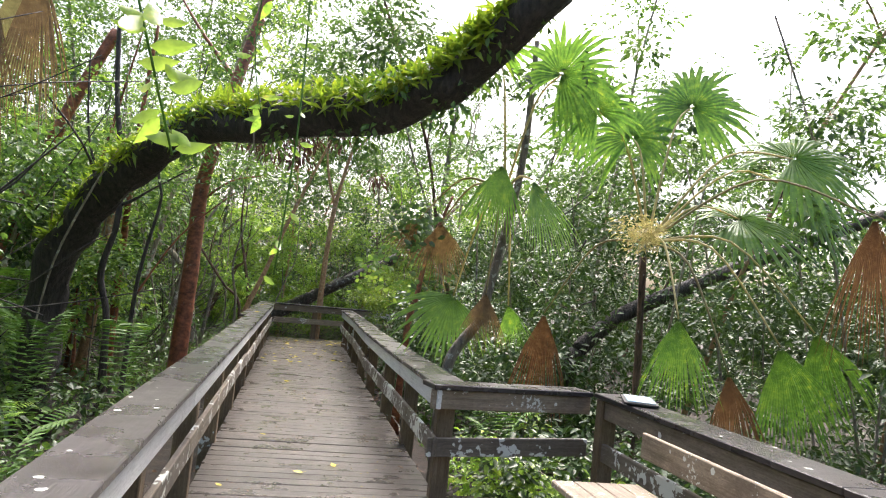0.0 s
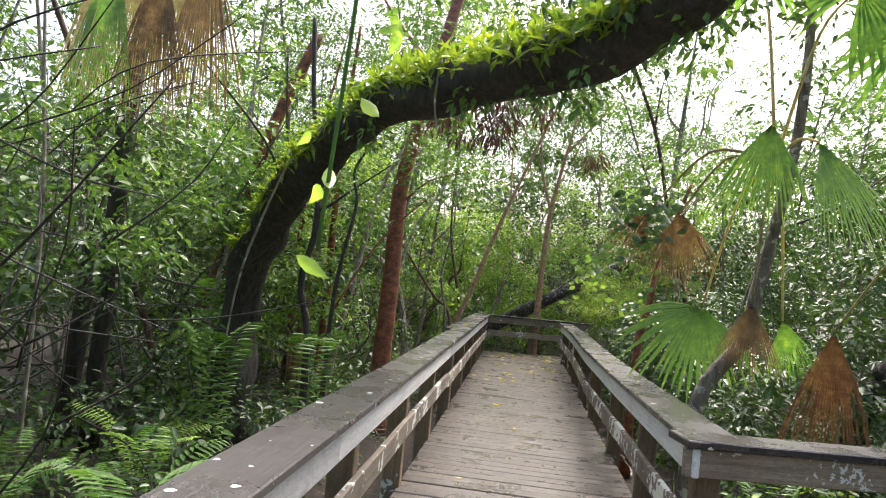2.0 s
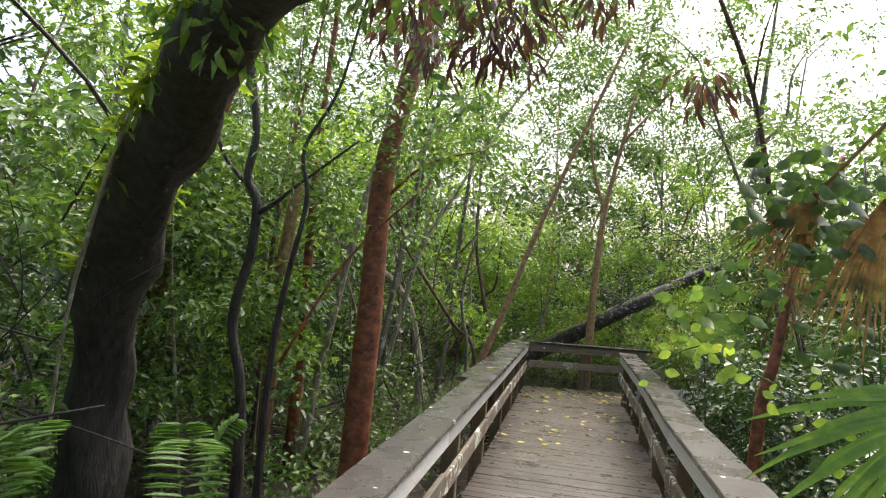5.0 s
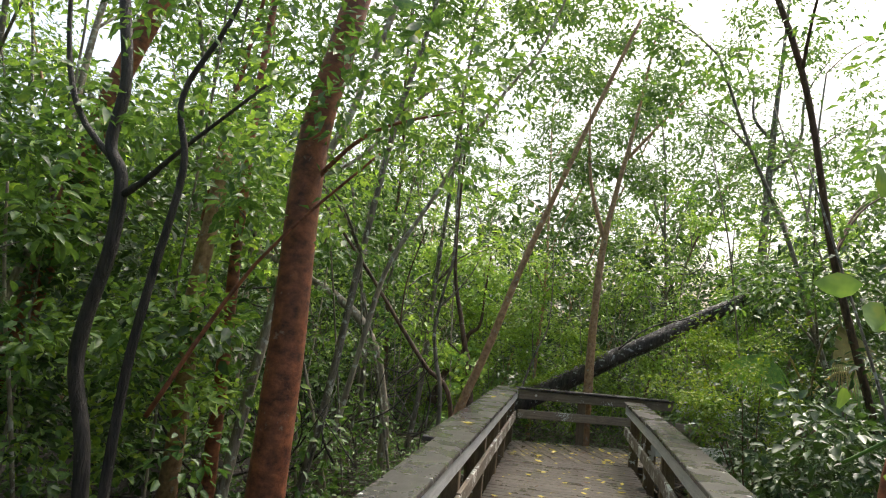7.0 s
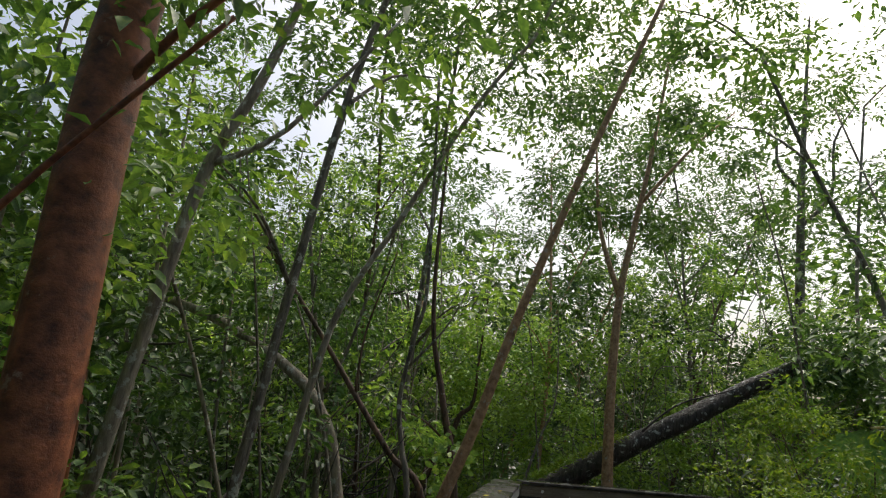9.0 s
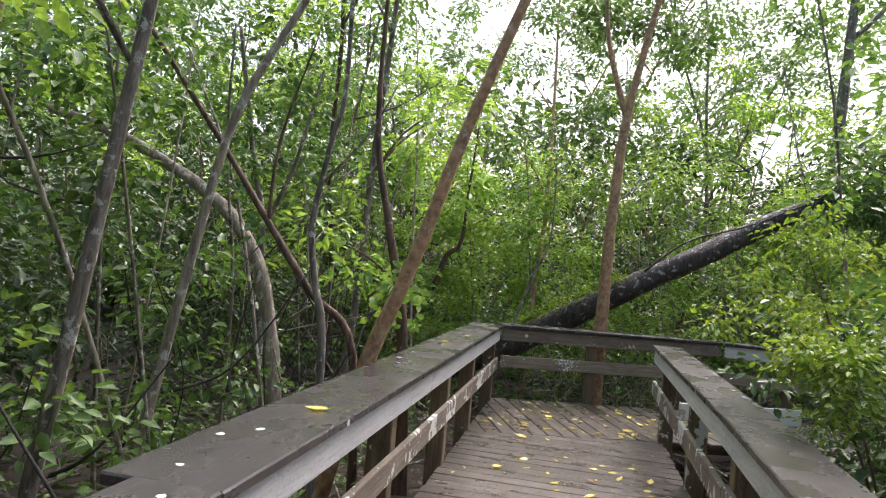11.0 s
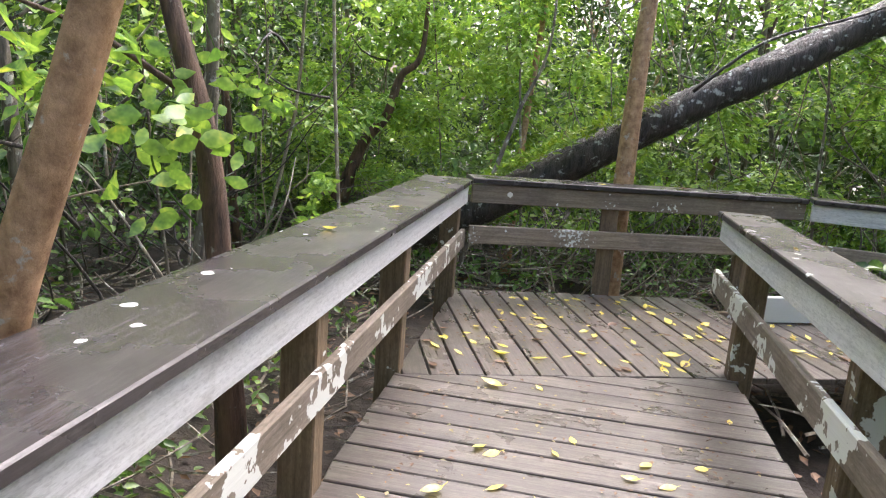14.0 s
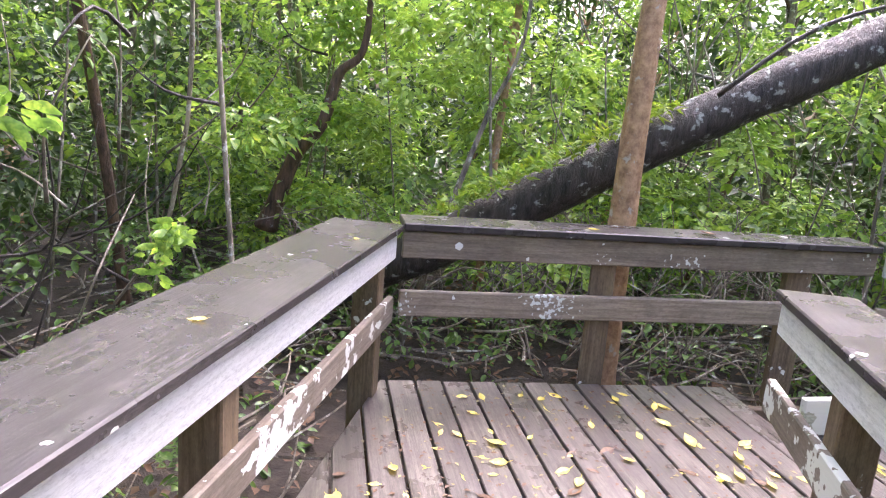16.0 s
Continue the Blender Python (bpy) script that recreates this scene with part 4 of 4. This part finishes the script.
seed = tagged(root("palm_flower_stalk", (3.8, 8.1, 2.1)), "dry straw-coloured branching flower stalk of a palm", "flower stalk")
p, w = clumped(around((3.7, 8.1, 2.35), 18, 0.13, 0.1), 36, 0.16)
tagged(under(new("florets", leaves("florets", p, w, 0.07, 0.014, L_SEED)), seed), kind="stuff")
under(new("stalk", mesh_of("stalk", *tube([(3.95, 8.4, 2.2), (3.85, 8.2, 2.4), (3.7, 8.1, 2.35)], 0.012, 0.006, 5, 4), L_SEED)), seed)
palm("fan palm with a skirt of grey-brown dry fans", [(-3.35, 9.7, -0.5), (-3.3, 9.6, 2.5), (-3.15, 9.5, 4.7)], 0.09, (-3.1, 9.4, 4.7),
     [((-2.95 + 0.19 * i, 8.45 - 0.1 * (i % 2), 3.85 + 0.07 * (i % 3)), (0.03 * (i - 2), -0.05, -1), (0.1 * (i - 2), -1, 0), 1.2 + 0.1 * (i % 2), ("dry", "green", "dry", "brown", "dry", "brown")[i], 34) for i in range(6)], 0.9, B_DARK)
palm("small fan palm beyond the railing", [(3.3, 16.3, -0.5), (3.3, 16.3, 1.0)], 0.1, (3.3, 16.3, 1.3), [((2.75, 15.9, 1.75), (-0.35, -0.2, -0.8), (-0.3, -0.85, 0.2), 0.6, "green", 110), ((3.4, 15.8, 2.1), (0.3, -0.2, -0.7), (0, -0.9, 0.3), 0.7, "dry"), ((3.8, 16.2, 1.6), (0.7, -0.2, 0.1), (0, -0.6, 0.8), 0.7, "green")])


# ---- ferns, vines and broad leaves ----
def fern(at, fronds, length, turn=0.0, upright=0.9, reach=1.0, mat=L_FERN):
    f = root("sword_fern", at)
    for k in range(fronds):
        a = turn + 2 * math.pi * k / fronds + rng.normal(0, 0.3)
        l = length * rng.uniform(0.8, 1.1)
        o = (math.cos(a) * l * 0.75 * reach, math.sin(a) * l * 0.75 * reach)
        z0 = at[2]
        line = smooth_line([(at[0], at[1], z0), (at[0] + o[0] * 0.2, at[1] + o[1] * 0.2, z0 + l * upright * 0.55), (at[0] + o[0] * 0.45, at[1] + o[1] * 0.45, z0 + l * upright * 0.9), (at[0] + o[0] * 0.75, at[1] + o[1] * 0.75, z0 + l * upright)], 8)
        ps, ws, ls = [], [], []
        for i, q in enumerate(line[3:-1], 3):
            g = (line[i + 1] - q).normalized()
            s = g.cross(Vector((0, 0, 1))).normalized()
            size = l * 0.17 * math.sin(math.pi * min(1, 0.12 + 0.88 * (1 - i / len(line)))) ** 0.7
            for sg in (-1, 1):
                ps.append(tuple(q))
                ws.append(tuple(s * sg + g * 0.35 - Vector((0, 0, 0.15))))
                ls.append(size)
        tagged(under(new("frond", leaves("frond", ps, ws, np.array(ls), np.array(ls) * 0.15 + 0.006, mat, 0.05, 0.15, True)), f), kind="stuff")
    return tagged(f, "bright green upright fern on the forest floor", "fern", "ferns beside the boardwalk")


for at, n, l, up, reach, mat in (((-1.2, 9.66, -0.45), 3, 1.35, 1.05, 0.3, L_FERN), ((-2.45, 10.3, -0.45), 3, 1.5, 1.05, 0.3, L_FERN), ((-1.85, 9.0, -0.45), 5, 1.25, 1.05, 0.4, L_FERN), ((-2.05, 8.4, -0.45), 8, 0.75, 0.95, 1.2, L_BRIGHT),
                         ((-1.35, 7.0, -0.45), 7, 0.8, 1.0, 1.0, L_FERN), ((-2.4, 7.3, -0.45), 7, 0.75, 0.9, 1.1, L_FERN), ((-0.95, 7.6, -0.45), 6, 0.5, 1.0, 0.9, L_BRIGHT), ((-1.1, 5.6, -0.45), 7, 0.75, 1.1, 1.0, L_FERN), ((-0.95, 18.9, -0.45), 9, 0.75, 1.1, 1.0, L_FERN), ((2.7, 9.0, -0.45), 6, 0.8, 1.1, 1.0, L_FERN)):
    fern(at, n, l, rng.uniform(0, 3), up, reach, mat)


def vine(label, line, size, count, mat=L_BRIGHT, group="hanging vines", wide=1.0, loose=0.35):
    t = root("hanging_vine", line[0])
    under(new("stem", mesh_of("stem", *tube(line, 0.004, 0.003, 5, 8), L_FERN, True)), t)
    pts = smooth_line(line, 14)
    sel = [pts[int(len(pts) * rng.random() ** 0.6)] + Vector(rng.normal(0, loose * size, 3)) for i in range(count)]
    vs, fs = [], []
    for q in sel:
        broad = wide * rng.uniform(0.85, 1.1)
        a = rng.uniform(0, 6.28)
        d = Vector((math.cos(a), math.sin(a) * 0.6, rng.uniform(-0.9, 0.3))).normalized()
        s = d.cross(Vector((0.3, -1, 0.2))).normalized()
        n = d.cross(s)
        l = size * rng.uniform(0.7, 1.2)
        o = len(vs)
        for f, w, b_ in ((0.0, 0.02, 0), (0.2, 0.3, 0.02), (0.45, 0.4, 0.03), (0.75, 0.24, 0.0), (1.0, 0.01, -0.06)):
            c = q + d * l * f + n * l * b_
            w *= broad
            vs += [tuple(c - s * l * w * 0.5 + n * l * 0.05 * (w > 0.1)), tuple(c), tuple(c + s * l * w * 0.5 + n * l * 0.05 * (w > 0.1))]
        for k in range(4):
            for j in range(2):
                b0 = o + 3 * k + j
                fs.append((b0, b0 + 1, b0 + 4, b0 + 3))
    tagged(under(new("leaves", mesh_of("leaves", vs, fs, mat, True)), t), kind="stuff")
    return tagged(t, label, "vine", group)


vine("bright green climbing vine hanging over the boardwalk", [(0.36, 4.35, 3.4), (0.4, 4.3, 2.6), (0.42, 4.25, 2.0), (0.4, 4.25, 1.5)], 0.045, 20)
vine("bright green leafy vine hanging beside the railing", [(-0.08, 3.7, 2.9), (-0.05, 3.65, 2.5), (0.02, 3.6, 2.2), (0.1, 3.6, 1.95), (0.16, 3.65, 1.75)], 0.09, 34)
vine("bright green vine twining on the dark trunk", [(0.15, 5.6, 3.4), (0.12, 5.6, 2.7), (0.2, 5.5, 2.3)], 0.1, 14)
vine("glossy broad green leaves leaning over the railing", [(2.4, 9.6, -0.4), (2.2, 9.4, 0.7), (1.9, 9.3, 1.25), (1.3, 9.15, 1.56), (1.2, 9.25, 1.58), (1.05, 9.3, 1.48)], 0.066, 44, L_BRIGHT, "broad-leaved sprays", 1.7, 1.0)
vine("glossy green broadleaf spray beside the railing", [(2.15, 9.7, -0.4), (2.1, 9.7, 1.2), (1.95, 9.6, 1.9), (1.35, 9.3, 1.85), (1.25, 9.3, 1.7)], 0.075, 90, L_MID, "broad-leaved sprays", 1.6, 1.2)
vine("dark leafy climber hanging on the withered palm fans", [(2.2, 9.7, -0.4), (2.0, 9.7, 1.6), (1.7, 9.5, 2.3), (1.6, 9.4, 2.1)], 0.1, 190, L_DARK, "broad-leaved sprays", 1.4, 1.4)
vine("light green leafy spray beside the railing", [(-1.2, 19.0, -0.4), (-1.1, 19.0, 0.4), (-1.02, 19.0, 0.72), (-0.98, 19.0, 0.8)], 0.08, 90, L_BRIGHT, "broad-leaved sprays")
vine("yellow-green leafy spray hanging from above", [(-1.2, 17.6, 3.2), (-1.3, 17.8, 2.2), (-1.2, 18.0, 1.5), (-0.9, 18.1, 1.3)], 0.11, 50, L_BRIGHT, "broad-leaved sprays")
vine("bright leafy twig on the brown stem by the railing", [(-0.52, 16.62, 0.9), (-0.6, 16.5, 1.1), (-0.5, 16.4, 1.3), (-0.36, 16.38, 1.27)], 0.085, 60, L_BRIGHT, "broad-leaved sprays", 1.4, 1.0)
vine("green leafy twig over the woods", [(-1.5, 15.8, 3.0), (-1.6, 15.9, 2.0), (-1.3, 15.9, 1.6)], 0.1, 40, L_MID, "broad-leaved sprays")
vine("dark leaves hanging close overhead", [(-0.9, 10.9, 4.2), (-0.6, 10.9, 3.5), (-0.1, 11.0, 3.0)], 0.13, 46, L_MID, "broad-leaved sprays")


# ---- railings ----
def railing(label, posts, top=0.85):
    r = root("railing")
    for x, y in posts:
        timber("post", (x, y, -0.62), (x, y, top - 0.045), 0.1, 0.13, M_POST, r)
    return tagged(r, label, "railing")


def run(r, inner, wide, toward, seg, fascia=M_FASCIA, mid=M_RAIL, top=0.85, mid_z=0.42, cap=True, sag=0.012):
    """Cap, fascia and middle rail along a line; toward is the level way from the walk to the outside."""
    t = Vector((*toward, 0)).normalized()
    pts = [Vector((*p, 0)) for p in inner]
    dz1 = rng.normal(0, sag / 3)
    for a, b_ in zip(pts, pts[1:]):
        n = max(1, round((b_ - a).length / seg))
        for k in range(n):
            p, q = a.lerp(b_, k / n), a.lerp(b_, (k + 1) / n)
            g = (q - p).normalized() * 0.0012
            dz0, dz1 = dz1, rng.normal(0, sag / 3)
            z0, z1 = Vector((0, 0, top - 0.019 + dz0)), Vector((0, 0, top - 0.019 + dz1))
            timber("cap", p + t * wide / 2 + z0 + g, q + t * wide / 2 + z1 - g, wide, 0.038, M_CAP, r)
            f0, f1 = Vector((0, 0, top - 0.11)), Vector((0, 0, top - 0.11))
            timber("fascia", p + t * 0.048 + f0 + g, q + t * 0.048 + f1 - g, 0.036, 0.138, fascia, r)
            m0, m1 = Vector((0, 0, mid_z + rng.normal(0, 0.012))), Vector((0, 0, mid_z + rng.normal(0, 0.012)))
            timber("rail", p + t * 0.046 + m0 + g, q + t * 0.046 + m1 - g, 0.036, 0.135, mid, r)


U = Vector((math.cos(radians(20)), math.sin(radians(20))))
N = Vector((-U.y, U.x))
west = railing("weathered timber railing with a broad flat cap and lichened rails", [(-0.125, y) for y in (-2.4, -0.9, 0.6, 2.1, 3.6, 5.1, 6.75, 8.3, 9.85, 11.6, 13.3, 15.1, 16.62, 17.8, 19.3)])
run(west, [(0.0, -3.0), (0.0, 13.2)], 0.255, (-1, 0), 2.45)
run(west, [(0.0, 13.2), (0.0, 19.44)], 0.36, (-1, 0), 6.3)
end = railing("timber end railing with a broad cap and white lichen spots", [tuple(Vector((0, 19.44)) + U * s + N * 0.125) for s in (1.12, 2.3)])
e1 = Vector((0, 19.44)) + U * 2.72
run(end, [(0.0, 19.446), tuple(e1)], 0.27, tuple(N), 2.72, M_RAILB, M_RAILB)
branch = railing("timber railing of the boardwalk's side branch with pale fascia", [(3.3, 20.36), (5.0, 20.1)])
run(branch, [(e1.x + 0.02, e1.y - 0.02), (6.2, 19.75)], 0.27, (0.16, 1), 3.6, M_FASCIA, M_RAILB)
east = railing("timber railing with a bowed grey cap and lichened lower rail", [(1.66, 7.0), (1.7, 8.7), (1.7, 10.3), (1.7, 12.15), (1.7, 13.7), (1.72, 15.3), (1.76, 16.95), (1.72, 18.38)])
run(east, [(1.52, 6.82), (1.5, 9.2), (1.5, 12.0), (1.58, 15.3), (1.6, 18.97)], 0.29, (1, 0), 3.3, M_FASCIA, M_RAIL)
bay = railing("mossy timber railing round the bench bay", [(2.93, 6.95), (2.97, 5.2), (2.97, 3.4), (2.97, 1.6), (2.97, -0.2), (2.97, -2.0)])
run(bay, [(1.52, 6.8), (2.86, 7.05)], 0.25, (-0.18, 1), 1.4, M_RAILB, M_RAIL, mid_z=0.4)
run(bay, [(2.86, 7.05), (2.88, -3.0)], 0.29, (1, 0), 2.5, M_RAILB, M_RAIL)
kick = tagged(timber("kick_board", (2.0, 19.57, 0.1), (3.4, 20.12, 0.1), 0.04, 0.19, M_KICK), "white lichen-covered low board at the deck's edge", "board")

bench = tagged(root("bench", (2.4, 5.9, 0.0)), "weathered plank bench built into the bay railing", "bench")
for i in range(4):
    timber("seat_plank", (2.2 + 0.145 * i, 5.98, 0.42), (2.2 + 0.145 * i, 2.6, 0.42), 0.14, 0.038, M_RAILB, bench)
for y in (5.7, 4.2, 2.8):
    timber("leg", (2.25, y, 0.02), (2.25, y, 0.4), 0.09, 0.09, M_POST, bench)
    timber("brace", (2.2, y, 0.37), (2.85, y, 0.37), 0.04, 0.06, M_POST, bench)
timber("back_board", (2.79, 6.1, 0.66), (2.79, 2.6, 0.66), 0.036, 0.16, M_RAILB, bench)

sign = tagged(root("sign_plate", (3.02, 6.55, 0.87)), "small blue-white information plate lying on the cap", "sign")
plate = under(timber("frame", (2.93, 6.42, 0.872), (3.1, 6.82, 0.872), 0.24, 0.014, M_PLATE), sign)
under(timber("face", (2.94, 6.44, 0.884), (3.09, 6.80, 0.884), 0.2, 0.006, M_SIGN), sign)

# ---- leaves fallen on the deck and caps ----
fallen = []
for k in range(5):
    l, curl = 0.085 + 0.01 * k, 0.05 + 0.08 * k
    vs, fs = [], []
    for f, w in ((-0.25, 0.02), (0.0, 0.05), (0.18, 0.36), (0.42, 0.48), (0.7, 0.34), (0.9, 0.12), (1.0, 0.01)):
        bend = 0.35 * curl * (f - 0.4) ** 2 * l * 4
        vs += [(l * f, -l * w * 0.5, bend + l * w * curl), (l * f, 0.0, bend), (l * f, l * w * 0.5, bend + l * w * curl * 0.6)]
    for r in range(6):
        for c in range(2):
            b0 = 3 * r + c
            fs.append((b0, b0 + 3, b0 + 4, b0 + 1))
    fallen.append(mesh_of("fallen_leaf", vs, fs, (L_YELLOW, L_YELLOW, L_BROWNLEAF, L_YELLOW, L_YELLOW)[k], True))
places = []
for i in range(150):
    s, d = rng.uniform(0.1, 3.2), rng.uniform(0.05, 1.5)
    d *= 0.66 if s > 2.35 else 1
    q = Vector((-0.05, 17.75)) + U * s + N * d
    if q.x > 0.0:
        places.append((q.x, q.y, 0.004))
for i in range(60):
    places.append((rng.uniform(0.0, 1.6), rng.uniform(14.3, 17.8), 0.004))
for i in range(16):
    places.append((rng.uniform(0.0, 1.6), rng.uniform(6.0, 14.3), 0.004))
for i in range(4):
    places.append((rng.uniform(-0.24, -0.03), rng.uniform(13.5, 19.2), 0.853))
places += [(0.9, 19.9, 0.853), (1.6, 20.12, 0.853), (1.72, 17.8, 0.853), (1.75, 16.9, 0.853)]
for i, q in enumerate(places):
    ob = new("fallen_leaf", fallen[int(rng.integers(0, 5))])
    s = rng.uniform(0.45, 0.95)
    ob.matrix_basis = pose(*q, rng.normal(0, 6), rng.normal(0, 6), rng.uniform(0, 360)) @ Matrix.Diagonal((s, s, s, 1))
    tagged(ob, "small curled yellow leaf fallen on the damp planks", "leaf", "fallen leaves on the boardwalk")

# crumbs of bark, bleached petals and leaf scraps on the planks
n = 1500
p = np.c_[rng.uniform(0.02, 1.6, n), np.where(rng.random(n) < 0.7, rng.uniform(13.5, 18.0, n), rng.uniform(3.0, 13.5, n)), np.full(n, 0.005)]
q = np.array([(-0.02 + U.x * a + N.x * c, 17.8 + U.y * a + N.y * c, 0.007) for a, c in zip(rng.uniform(0.35, 2.3, 700), rng.uniform(0.03, 1.5, 700))])
q = q[q[:, 0] > 0.02]
for mat, bits, label in ((L_BROWNLEAF, np.r_[p[:1000], q[:450]], "dark brown leaf crumbs strewn on the planks"), (L_PALMDRY, np.r_[p[1000:], q[450:]], "pale dry scraps strewn on the planks")):
    n = len(bits)
    size = rng.uniform(0.008, 0.034, n)
    tagged(new("deck_debris", leaves("deck_debris", bits, np.c_[rng.normal(0, 1, (n, 2)), np.full(n, 0.12)], size, size * 0.55, mat, 0.1, 0.1)), label, "leaf litter", kind="stuff")

# ---- deck ----
deck = tagged(root("boardwalk_deck"), "damp grey-brown timber boardwalk planks", "boardwalk", kind="structure")
for y0, y1 in ((-3.0, 6.0), (6.0, 12.5), (12.5, 17.9)):
    for x in (0.0, 0.8, 1.6):
        timber("joist", (x, y0, -0.13), (x, y1, -0.13), 0.05, 0.18, M_POST, deck)
for s in (0.5, 1.4):
    a = Vector((-0.08, 17.75)) + N * s
    timber("joist", (*(a + U * 0.55), -0.135), (*(a + U * 6.0), -0.135), 0.05, 0.18, M_POST, deck)
seam_a = Vector((-0.08, 17.73))
PITCH = 0.147
y = -3.0
while y < 18.6:
    right = 1.66 if y > 6.8 else 2.86
    right += 0.05 * (y > 14) + rng.normal(0, 0.006)
    poly = clip([(-0.08 + rng.normal(0, 0.006), y), (right, y), (right, y + PITCH - 0.01), (-0.08, y + PITCH - 0.01)], N.x, N.y, seam_a.dot(N) - 0.004)
    if len(poly) > 2:
        plank(poly, rng.normal(0, 0.0015), 0.036, 0.0, M_DECK, deck)
    y += PITCH
s = -0.1
while s < 6.2:
    a = seam_a + U * s
    b_ = a + U * (PITCH - 0.013)
    long = 1.66 - 0.03 * max(0, s) if s < 2.45 else 1.06
    poly = clip([tuple(a), tuple(b_), tuple(b_ + N * long), tuple(a + N * long)], -1, 0, 0.08)
    if len(poly) > 2:
        plank(poly, 0.002 + rng.normal(0, 0.0015), 0.036, radians(110), M_DECK, deck)
    s += PITCH

# leaves round the upper end of the fallen log
cloud("thicket_foliage", scatter(26, (3.65, 4.7), (20.5, 20.95), (2.3, 3.4)), 80, 0.27, 0.09, L_MID, "green leafy sprays round the fallen log's upper end", 0.5)
